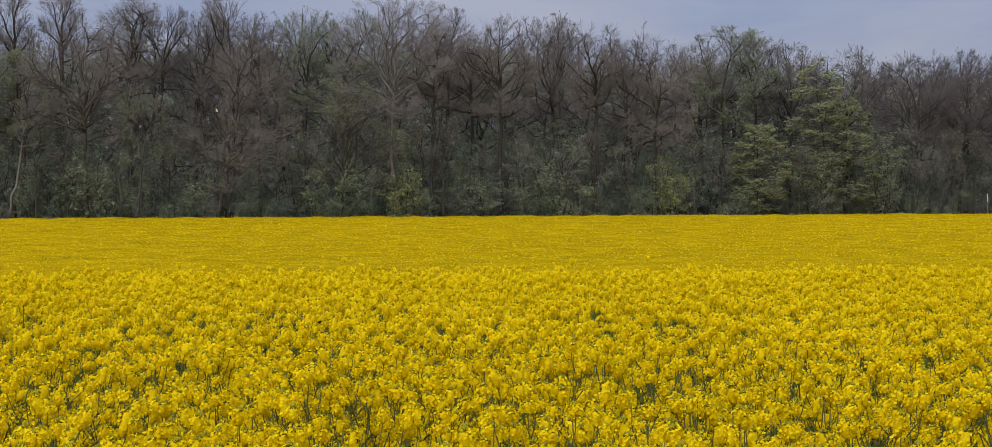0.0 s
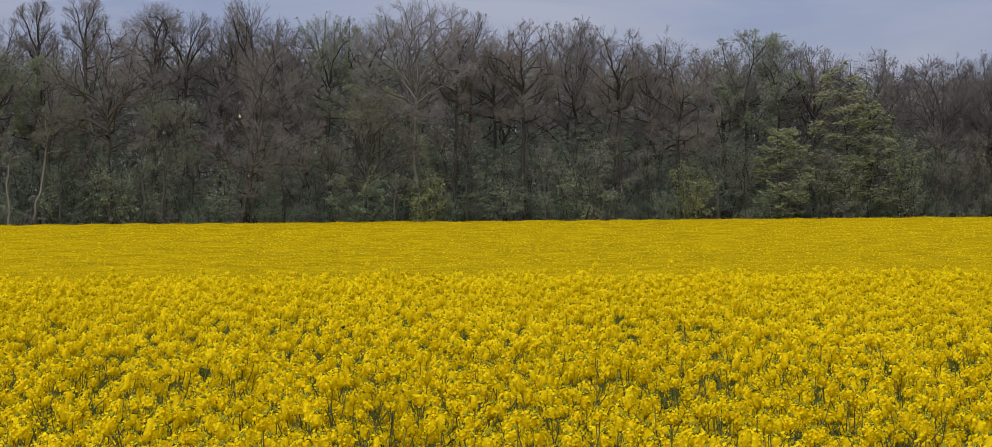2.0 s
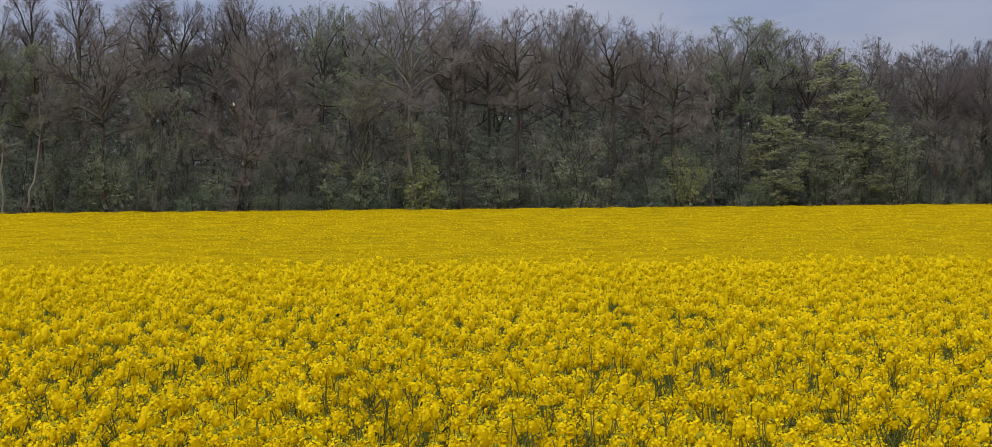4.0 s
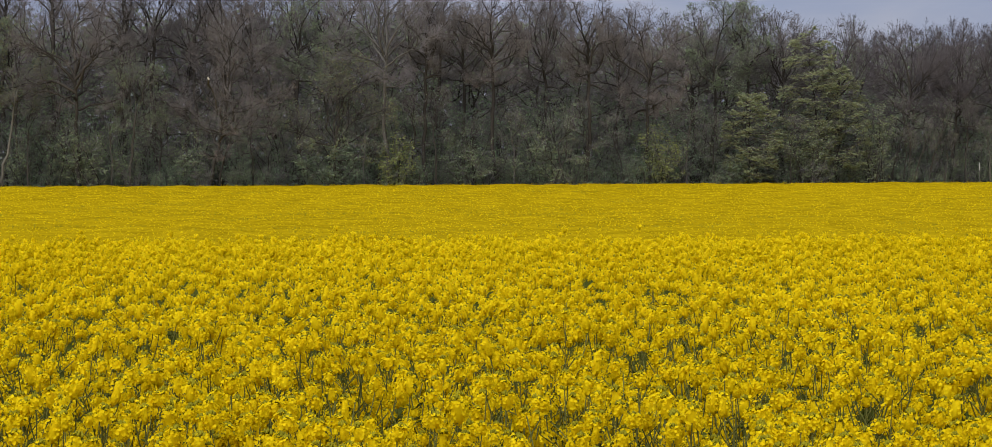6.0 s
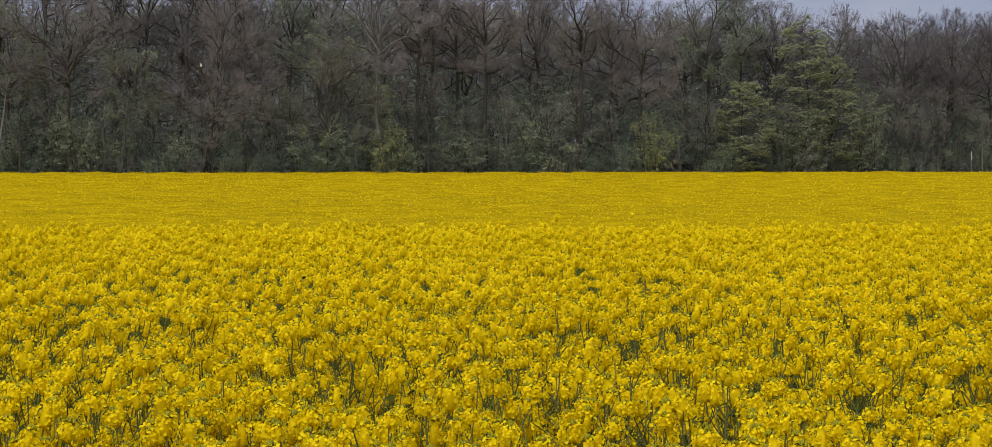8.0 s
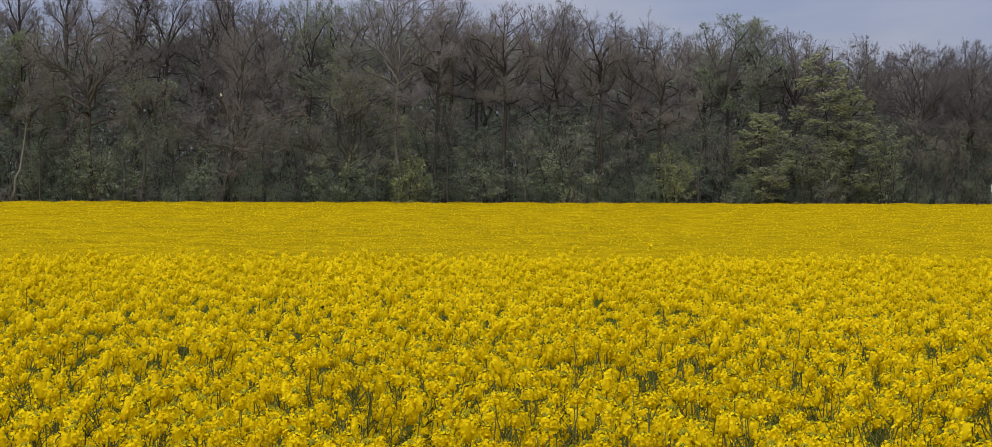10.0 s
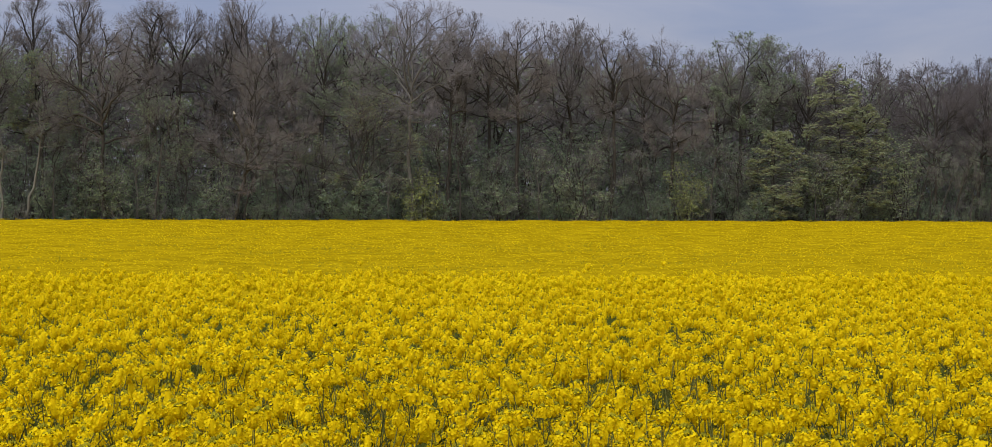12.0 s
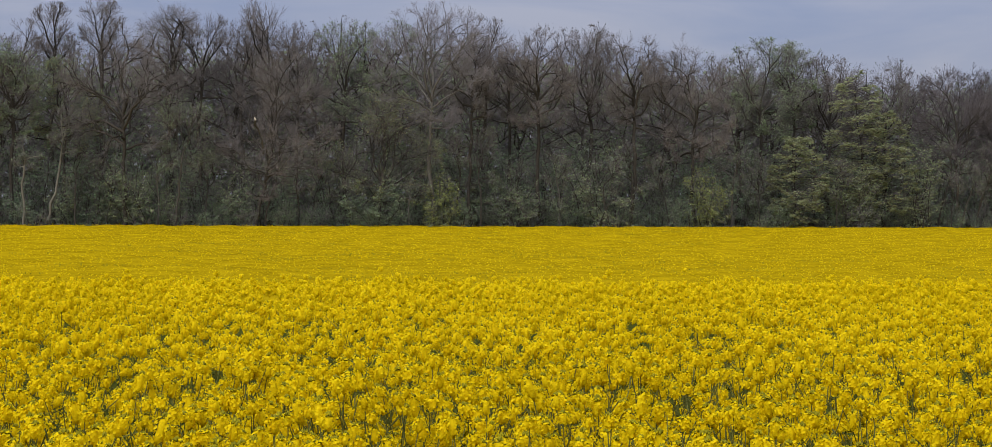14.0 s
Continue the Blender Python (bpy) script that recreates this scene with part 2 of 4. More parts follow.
def plant_leaf(seed, length):
    """A clasping, drooping leaf."""
    rng = np.random.RandomState(seed)
    s = Soup()
    w = length * rng.uniform(0.18, 0.3)
    v, t = [], []
    for i, (u, k) in enumerate(((0, 0.35), (0.3, 1.0), (0.65, 0.8), (1.0, 0.05))):
        x, z = length * u * 0.85, length * (0.45 * u - 0.75 * u * u)
        v += [(x, -w * k, z + 0.15 * w * k), (x, 0, z - 0.1 * w), (x, w * k, z + 0.15 * w * k)]
        if i:
            a = i * 3
            t += [(a - 3, a, a + 1), (a - 3, a + 1, a - 2), (a - 2, a + 1, a + 2), (a - 2, a + 2, a - 1)]
    s.add(v, t)
    return s.arrays()


HEADS = [head(100 + i, (62, 56, 70, 36)[i % 4], 0.0070, 0.14, True, 10) for i in range(8)]
MID_HEADS = [head(200 + i, (54, 58, 50, 32)[i % 4], 0.0074, 0.22, True, 8) for i in range(8)]
FAR_HEADS = [head(300 + i, (36, 40, 36, 24)[i % 4], 0.0092, 0.12, False, 1, 2) for i in range(8)]
BROW_HEADS = [head(320 + i, (20, 22, 20, 14)[i % 4], 0.0122, 0.06, False, 0, 2) for i in range(8)]
LEAVES = [plant_leaf(400 + i, 0.14) for i in range(5)]
HEAD_MESH = [mesh_of("flower_head", *a, [PETAL, BUD, STEM]) for a in HEADS]
LEAF_MESH = [mesh_of("leaf", *a, [RAPE_LEAF]) for a in LEAVES]


def rapeseed_plant(seed):
    """One plant a metre high: a stem with side branches, a flower head on each, and leaves."""
    rng = np.random.RandomState(seed)
    plant = tagged(new("rapeseed_plant"), "upright rapeseed plant in full yellow bloom on a green stem", "rapeseed plant", "rapeseed plants at the field's edge")
    s = Soup()
    bend = rng.normal(size=2) * 0.05
    main = np.array([[bend[0] * u * u, bend[1] * u * u, u] for u in np.linspace(0, 0.94, 6)])
    tube(s, main, np.linspace(0.0036, 0.002, 6), 4)
    tips = [(main[-1] + np.array([0, 0, 0.06]), main[-1])]
    for i in range(rng.randint(6, 9)):
        u = rng.uniform(0.40, 0.8)
        p = np.array([bend[0] * u * u, bend[1] * u * u, u * 0.94])
        a = i * 2.4 + rng.uniform(-0.5, 0.5)
        out = np.array([np.cos(a), np.sin(a), 0]) * rng.uniform(0.07, 0.17)
        q = p + out + np.array([0, 0, rng.uniform(0.10, 0.30) + 0.1 * (0.8 - u)])
        q[2] = min(q[2], 0.93)
        tube(s, [p, p + out * 0.55 + np.array([0, 0, 0.05]), q - np.array([0, 0, 0.07]), q], [0.003, 0.0026, 0.0023, 0.002], 3)
        tips.append((q + np.array([0, 0, 0.05]), q))
    stem = child("stem", s.mesh("stem", [STEM]), plant)
    for tip, _ in tips:
        h = child("flower_head", HEAD_MESH[rng.randint(len(HEAD_MESH))], plant)
        h.matrix_local = Matrix.LocRotScale(tip, Euler((rng.normal() * 0.12, rng.normal() * 0.12, rng.uniform(0, 6.3))), Vector((1, 1, 1)) * rng.uniform(0.8, 1.15))
    for i in range(4):
        u = rng.uniform(0.25, 0.6)
        f = child("leaf", LEAF_MESH[rng.randint(len(LEAF_MESH))], stem)
        f.matrix_local = Matrix.LocRotScale((bend[0] * u * u, bend[1] * u * u, u), Euler((0, rng.uniform(-0.1, 0.4), rng.uniform(0, 6.3))), Vector((1, 1, 1)) * rng.uniform(0.5, 1.0))
    return plant


def half_width(y):
    return 0.275 * y + 0.45


def patch(x, y):
    """How high and thick the crop stands."""
    return waves(x, y, 1.6, 5) * 0.055 + waves(x, y, 0.7, 8) * 0.035


GAPS = [(0.58, 9.01, 0.30), (0.43, 8.83, 0.16), (1.37, 9.34, 0.20), (0.90, 11.45, 0.15), (-3.46, 14.39, 0.50), (-1.78, 14.39, 0.38), (-2.34, 12.37, 0.20), (-0.31, 7.42, 0.16), (-0.66, 7.81, 0.16), (-1.63, 9.21, 0.20), (-1.38, 9.21, 0.14), (1.63, 7.45, 0.18), (1.23, 7.05, 0.15), (-2.13, 9.08, 0.20), (0.10, 6.97, 0.15), (0.68, 7.72, 0.14), (3.34, 15.05, 0.30), (-0.19, 10.99, 0.16)]


def gap(x, y):
    """1 in the middle of a thin place in the stand, 0 away from it."""
    g = np.zeros_like(np.asarray(x, float))
    for cx, cy, w in GAPS:
        g = np.maximum(g, np.exp(-((x - cx) / w) ** 2 - ((y - cy) / (w * 2.3)) ** 2))
    return g


def scatter(y0, y1, per_m2, seed):
    r = np.random.RandomState(seed)
    w = half_width(y1)
    n = int(per_m2 * 2 * w * (y1 - y0))
    x, y = r.uniform(-w, w, n), r.uniform(y0, y1, n)
    keep = np.abs(x) < half_width(y)
    return x[keep], y[keep], r


PLANT_END = 7.1
KINDS = [rapeseed_plant(500 + i) for i in range(10)]
px, py, rng = scatter(4.9, PLANT_END, 27, 11)
tall = [
    (0.86, 7.12, 1.10),
    (0.31, 10.19, 1.10),
    (0.86, 9.22, 1.10),
    (-1.01, 7.08, 1.10),
    (-0.13, 7.26, 1.10),
    (0.44, 7.24, 1.10),
    (0.25, 7.24, 1.10),
    (-0.26, 6.77, 1.10),
    (0.49, 6.48, 1.10),
    (1.32, 7.00, 1.10),
    (-1.35, 9.16, 1.10),
    (1.33, 9.03, 1.10),
    (-1.53, 6.38, 1.10),
]
spots = [(x, y, CROP * rng.uniform(0.88, 1.06) + float(patch(x, y)) - 0.3 * float(gap(x, y))) for x, y in zip(px, py)][: 300 - len(tall)] + tall
for i, (x, y, h) in enumerate(spots):
    m = Matrix.LocRotScale((x, y, float(ground_z(x, y))), Euler((rng.normal() * 0.03, rng.normal() * 0.03, rng.uniform(0, 6.3))), None)
    k = KINDS[i % len(KINDS)]
    ob = k if i < len(KINDS) else copy_thing(k, m)
    ob.matrix_basis = m @ Matrix.Scale(h, 4)


def strewn(name, templates, x, y, z, rng, mats, scale=(0.8, 1.2), tilt=0.15):
    """Many copies of a few small shapes, joined into one mesh."""
    V, T, S, n = [], [], [], 0
    pick = rng.randint(len(templates), size=len(x))
    for k, (v, t, s) in enumerate(templates):
        i = np.where(pick == k)[0]
        if not len(i):
            continue
        a = rng.uniform(0, 2 * np.pi, len(i))
        c, d = np.cos(a)[:, None], np.sin(a)[:, None]
        q = rng.uniform(*scale, len(i))[:, None]
        tx, ty = rng.normal(size=(2, len(i), 1)) * tilt
        vx, vy, vz = v[:, 0] * q, v[:, 1] * q, v[:, 2] * q
        wx, wy = vx * c - vy * d + vz * tx, vx * d + vy * c + vz * ty
        p = np.stack([wx + x[i][:, None], wy + y[i][:, None], vz + z[i][:, None]], -1)
        V.append(p.reshape(-1, 3))
        T.append((t[None] + n + (np.arange(len(i)) * len(v))[:, None, None]).reshape(-1, 3))
        S.append(np.tile(s, len(i)))
        n += len(i) * len(v)
    return new(name, mesh_of(name, np.vstack(V), np.vstack(T), np.concatenate(S), mats))


def crop_tops(x, y, rng, low):
    """Heights of the tips: one in four a leading shoot, the rest side shoots lower down."""
    lead = rng.uniform(size=len(x)) < 0.46
    h = np.where(lead, rng.normal(CROP, 0.045, len(x)), rng.uniform(low, CROP - 0.15, len(x)))
    h = h + np.where(rng.uniform(size=len(x)) < 0.02, 0.1, 0)
    return ground_z(x, y) + h + patch(x, y) - 0.22 * gap(x, y)


def thin(x, y, rng):
    """Drops tips in the gaps of the stand."""
    g = waves(x, y, 1.1, 21) + 0.5 * waves(x, y, 0.45, 22)
    keep = rng.uniform(size=len(x)) < 1 - 0.35 * smooth(0.4, 1.0, g) * (1 - smooth(10, 15, y)) - 0.65 * gap(x, y)
    return x[keep], y[keep]


x, y, rng = scatter(PLANT_END - 0.15, 11.0, 118, 31)
x, y = thin(x, y, rng)
tagged(strewn("rapeseed_crop", MID_HEADS, x, y, crop_tops(x, y, rng, 0.56), rng, [PETAL, BUD, STEM]),
       "dense stand of yellow flowering rapeseed with dark gaps", "rapeseed", kind="stuff")
x, y, rng = scatter(11.0, 16.5, 92, 32)
x, y = thin(x, y, rng)
tagged(strewn("rapeseed_crop", FAR_HEADS, x, y, crop_tops(x, y, rng, 0.62), rng, [PETAL, BUD, BUD]),
       "dense yellow rapeseed in bloom further into the field", "rapeseed", kind="stuff")
x, y, rng = scatter(16.5, 26.0, 62, 33)
tagged(strewn("rapeseed_crop", BROW_HEADS, x, y, crop_tops(x, y, rng, 0.68), rng, [PETAL, BUD, BUD]),
       "yellow rapeseed in bloom on the brow of the field", "rapeseed", kind="stuff")
x, y, rng = scatter(4.9, 12.0, 125, 34)
for cx, cy, w in GAPS:
    x = np.concatenate([x, cx + rng.normal(size=22) * w])
    y = np.concatenate([y, cy + rng.normal(size=22) * w * 2])
tagged(strewn("rapeseed_crop", BROW_HEADS, x, y, ground_z(x, y) + rng.uniform(0.42, 0.76, len(x)), rng, [PETAL, BUD, STEM], (0.45, 0.85), 0.3),
       "small late rapeseed flowers low among the stems", "rapeseed", kind="stuff")
# leaves and bare stems below the flowers
x, y, rng = scatter(4.9, 11.5, 150, 41)
x2, y2, _ = scatter(11.5, 19.0, 45, 43)
x, y = np.concatenate([x, x2]), np.concatenate([y, y2])
tagged(strewn("rapeseed_foliage", LEAVES, x, y, ground_z(x, y) + rng.uniform(0.3, 0.70, len(x)), rng, [RAPE_LEAF], (0.35, 1.0), 0.35),
       "blue-green drooping rapeseed leaves below the flowers", "foliage", kind="stuff")


def leaf_layer(x, y):
    return ground_z(x, y) + 0.36 + 0.2 * smooth(7, 12, y) + 0.06 * waves(x, y, 0.5, 45) + 0.06 * waves(x, y, 0.35, 46)


tagged(sheet("rapeseed_foliage", np.arange(-7.4, 7.5, 0.16), np.arange(4.9, 27.0, 0.24), leaf_layer, [RAPE_LEAF]), "closed layer of green rapeseed leaves under the flowers", "foliage", kind="stuff")


def long_stem(seed):
    rng = np.random.RandomState(seed)
    s = Soup()
    b = rng.normal(size=2) * 0.26
    tube(s, [(b[0] * u ** 3, b[1] * u ** 3, -0.75 * (1 - u) - 0.35 * abs(b[0]) * u ** 4) for u in np.linspace(0, 1, 7)], np.linspace(0.005, 0.0028, 7), 3)
    return s.arrays()


x, y, rng = scatter(4.9, 16.0, 26, 42)
for cx, cy, w in GAPS:
    x = np.concatenate([x, cx + rng.normal(size=26) * w * 0.8])
    y = np.concatenate([y, cy + rng.normal(size=26) * w * 1.6])
tagged(strewn("rapeseed_stems", [long_stem(430 + i) for i in range(5)], x, y, ground_z(x, y) + rng.uniform(0.72, 0.98, len(x)), rng, [STEM], (0.9, 1.15), 0.12),
       "thin green and brownish rapeseed stems among the flowers", "stems", kind="stuff")


# the rest of the field: the crop's closed top, with tufts standing out of it
def canopy_z(x, y):
    lumps = 0.10 * waves(x * 0.4, y * 0.3, 2.4, 61) + 0.04 * waves(x, y * 0.5, 0.9, 62)
    return ground_z(x, y) + CROP - 0.15 + lumps


xs = np.concatenate([np.arange(-160, -72, 6.0), np.arange(-72, 72.1, 0.8), np.arange(78, 161, 6.0)])
us = np.concatenate([np.linspace(0, 0.2, 21), np.linspace(0.2, 1, 151)[1:]])
gx, gu = np.meshgrid(xs, us)
gy = 25.5 + gu * (edge(gx) - 26.5)
nx, ny = len(xs), len(us)
i = (np.arange(ny - 1)[:, None] * nx + np.arange(nx - 1)).ravel()
tri = np.vstack([np.stack([i, i + 1, i + nx + 1], 1), np.stack([i, i + nx + 1, i + nx], 1)])
gz = np.where(gu == 0, ground_z(gx, gy), canopy_z(gx, gy))
me = mesh_of("rapeseed_field", np.stack([gx, gy, gz], -1).reshape(-1, 3), tri, np.zeros(len(tri)), [CANOPY])
me.shade_smooth()
tagged(new("rapeseed_field", me), "far slope closed over with yellow rapeseed bloom", "rapeseed", kind="stuff")
# the crop to both sides of the detailed part
us = np.concatenate([np.linspace(0, 0.12, 10), np.linspace(0.12, 1, 26)[1:]])
for side in (-1, 1):
    gu, gy = np.meshgrid(us, np.arange(4.9, 26.6, 0.7))
    gx = side * (half_width(gy) - 0.15 + gu * (160 - half_width(gy)))
    nx, ny = gu.shape[1], gu.shape[0]
    i = (np.arange(ny - 1)[:, None] * nx + np.arange(nx - 1)).ravel()
    tri = np.vstack([np.stack([i, i + 1, i + nx + 1], 1), np.stack([i, i + nx + 1, i + nx], 1)])
    gz = np.where((gu == 0) | (gy < 5), ground_z(gx, gy), canopy_z(gx, gy))
    me = mesh_of("rapeseed_field", np.stack([gx, gy, gz], -1).reshape(-1, 3), tri, np.zeros(len(tri)), [CANOPY])
    me.shade_smooth()
    tagged(new("rapeseed_field", me), "yellow rapeseed bloom along the field's edge", "rapeseed", kind="stuff")


def tuft(seed, size):
    """A clump of bloom seen from far: a few petal blades, some buds among them."""
    rng = np.random.RandomState(seed)
    s = Soup()
    for k in range(6):
        c = rng.normal(size=3) * size * (0.8, 0.8, 0.35)
        n = unit(rng.normal(size=3) + np.array([0, -0.5, 1.0]))
        petals(s, c, n, size * rng.uniform(0.35, 0.65), rng, 1 if k > 4 else 0, False)
    return s.arrays()


TUFTS = [tuft(700 + i, 0.075) for i in range(6)]
r = np.random.RandomState(71)
n = 34000
ty = 80 + (r.uniform(size=n) ** 0.85) * 163
tx = r.uniform(-1, 1, n) * (0.285 * ty + 2)
keep = ty < edge(tx) - 0.8
tx, ty = tx[keep], ty[keep]
tz = ground_z(tx, ty) + CROP + r.normal(size=len(tx)) * 0.035 + (0.09 * waves(tx * 0.4, ty * 0.3, 2.4, 61) + 0.03 * waves(tx, ty, 3.0, 63)) * (1 - smooth(185, 225, ty)) - 0.05
tagged(strewn("rapeseed_tufts", TUFTS, tx, ty, tz, r, [PETAL, BUD], (0.32, 0.68), 0.1), "uneven flowering tops of the far rapeseed", "rapeseed", kind="stuff")
n = 9000
ty = r.uniform(4.7, 26.5, n)
tx = np.where(r.uniform(size=n) < 0.5, -1, 1) * (half_width(ty) + r.uniform(size=n) ** 1.5 * 18)
tagged(strewn("rapeseed_tufts", TUFTS, tx, ty, ground_z(tx, ty) + CROP - 0.08 + r.normal(size=n) * 0.06, r, [PETAL, BUD], (0.9, 1.9), 0.2), "flowering tops of rapeseed beside the nearer stand", "rapeseed", kind="stuff")
# thin places in the far crop, where the stems show through in short lines
x, y, z = [], [], []
for _ in range(150):
    cy = r.uniform(0, 1) ** 1.6 * 125 + 82
    cx, ln = r.uniform(-0.27, 0.27) * cy, r.uniform(1.5, 8.0)
    k = int(ln * 8)
    x.append(cx + r.uniform(-0.5, 0.5, k) * ln)
    y.append(cy + r.normal(size=k) * 0.15)
x, y = np.concatenate(x), np.concatenate(y)
fleck = Soup()
fleck.add([(-0.05, 0, -0.12), (0.05, 0.02, -0.12), (0.02, 0, 0.03), (-0.03, 0.01, 0.02)], [(0, 1, 2), (0, 2, 3)])
tagged(strewn("rapeseed_stems", [fleck.arrays()], x, y, ground_z(x, y) + CROP - 0.01 + r.normal(size=len(x)) * 0.03, r, [BUD], (0.3, 0.65), 0.2),
       "short lines of bare stems in the far rapeseed", "stems", kind="stuff")


# ---- the wood ----
def crooked(rng, a, b, n, wobble, sag=0.0):
    """A bent line from a to b."""
    a, b = np.asarray(a, float), np.asarray(b, float)
    u = np.linspace(0, 1, n)[:, None]
    p = a + (b - a) * u
    k = np.cumsum(rng.normal(size=(n, 3)), 0)
    k = k - u * k[-1]
    span = np.linalg.norm(b - a)
    p = p + k * wobble * span * np.sin(np.pi * u) ** 0.5
    p[:, 2] += (sag * span * np.sin(np.pi * u))[:, 0]
    return p


def rows_unit(v):
    return v / (np.linalg.norm(v, axis=-1)[..., None] + 1e-9)


def slivers(soup, roots, ways, lengths, width, rng, slot=0):
    """Fine twigs: one long thin blade each."""
    n = len(roots)
    side = rows_unit(np.cross(ways, rng.normal(size=(n, 3))))
    w = width * rng.uniform(0.7, 1.3, n)[:, None]
    v = np.stack([roots - side * w, roots + side * w, roots + ways * lengths[:, None]], 1).reshape(-1, 3)
    soup.add(v, np.arange(n * 3).reshape(-1, 3), slot)


def boughs(soup, pts, radii, sides, slot=0):
    """Many tapered tubes at once: pts has one row of points for each, radii the same shape; two sides make a flat blade."""
    n, k = pts.shape[:2]
    d = rows_unit(np.gradient(pts, axis=1))
    ref = np.where(np.abs(d[..., 1:2]) < 0.9, np.array([0.31, 0.94, 0.12]), np.array([1.0, 0, 0]))
    a = rows_unit(np.cross(d, ref))
    b = np.cross(d, a)
    ang = np.arange(sides) * 2 * np.pi / sides
    ring = np.cos(ang)[None, None, :, None] * a[:, :, None] + np.sin(ang)[None, None, :, None] * b[:, :, None]
    v = pts[:, :, None] + ring * radii[:, :, None, None]
    base = (np.arange(n) * k * sides)[:, None, None]
    i = np.arange(k - 1)[None, :, None] * sides
    j = np.arange(sides if sides > 2 else 1)[None, None]
    p, q = base + i + j, base + i + (j + 1) % sides
    t = np.concatenate([np.stack([p, q, q + sides], -1).reshape(-1, 3), np.stack([p, q + sides, p + sides], -1).reshape(-1, 3)])
    soup.add(v.reshape(-1, 3), t, slot)


def grown(rng, start, way, length, k, wobble, lift):
    """Bent lines that start at start along way: lift turns them up (or down, below nought) on the way."""
    n = len(start)
    p, d = [start], rows_unit(way)
    step = (length / (k - 1))[:, None]
    for _ in range(k - 1):
        p.append(p[-1] + d * step)
        d = rows_unit(d + rng.normal(size=(n, 3)) * wobble + np.array([0, 0, lift]))
    return np.stack(p, 1)


def forks(rng, pts, each, first, angle, spread=0.18):
    """Side shoots of lines: their starts, ways and where on the line they sit. The last of each goes on from the tip."""
    n, k = pts.shape[:2]
    u = first + (1 - first) * (np.arange(each)[None] + rng.uniform(0, 1, (n, each))) / each
    u[:, -1] = 1.0
    f = u * (k - 1)
    i = np.minimum(f.astype(int), k - 2)
    row = np.arange(n)[:, None]
    a, b = pts[row, i], pts[row, i + 1]
    start = a + (b - a) * (f - i)[..., None]
    d = rows_unit(b - a)
    side = rows_unit(np.cross(d, rng.normal(size=d.shape)))
    ang = angle + rng.normal(size=u.shape) * spread
    ang[:, -1] *= 0.3
    way = d * np.cos(ang)[..., None] + side * np.sin(ang)[..., None]
    return start.reshape(-1, 3), way.reshape(-1, 3), u.reshape(-1)


def leaflets(soup, at, size, flat, rng, slot=0, long=1.0, slim=0.5):
    """Small leaf sprays: one folded four-cornered blade each."""
    n = len(at)
    a = rng.normal(size=(n, 3)) * (1, 1, flat)
    a /= np.linalg.norm(a, axis=1)[:, None]
    b = rng.normal(size=(n, 3)) * (1, 1, max(flat, slim))
    b = b - a * np.sum(a * b, 1)[:, None]
    b /= np.linalg.norm(b, axis=1)[:, None] + 1e-9
    s = size * rng.uniform(0.6, 1.4, n)[:, None]
    v = np.stack([at - a * s * long, at + b * s * slim, at + a * s * long, at - b * s * slim], 1).reshape(-1, 3)
    o = (np.arange(n) * 4)[:, None]
    soup.add(v, np.vstack([o + [0, 1, 2], o + [0, 2, 3]]), slot)


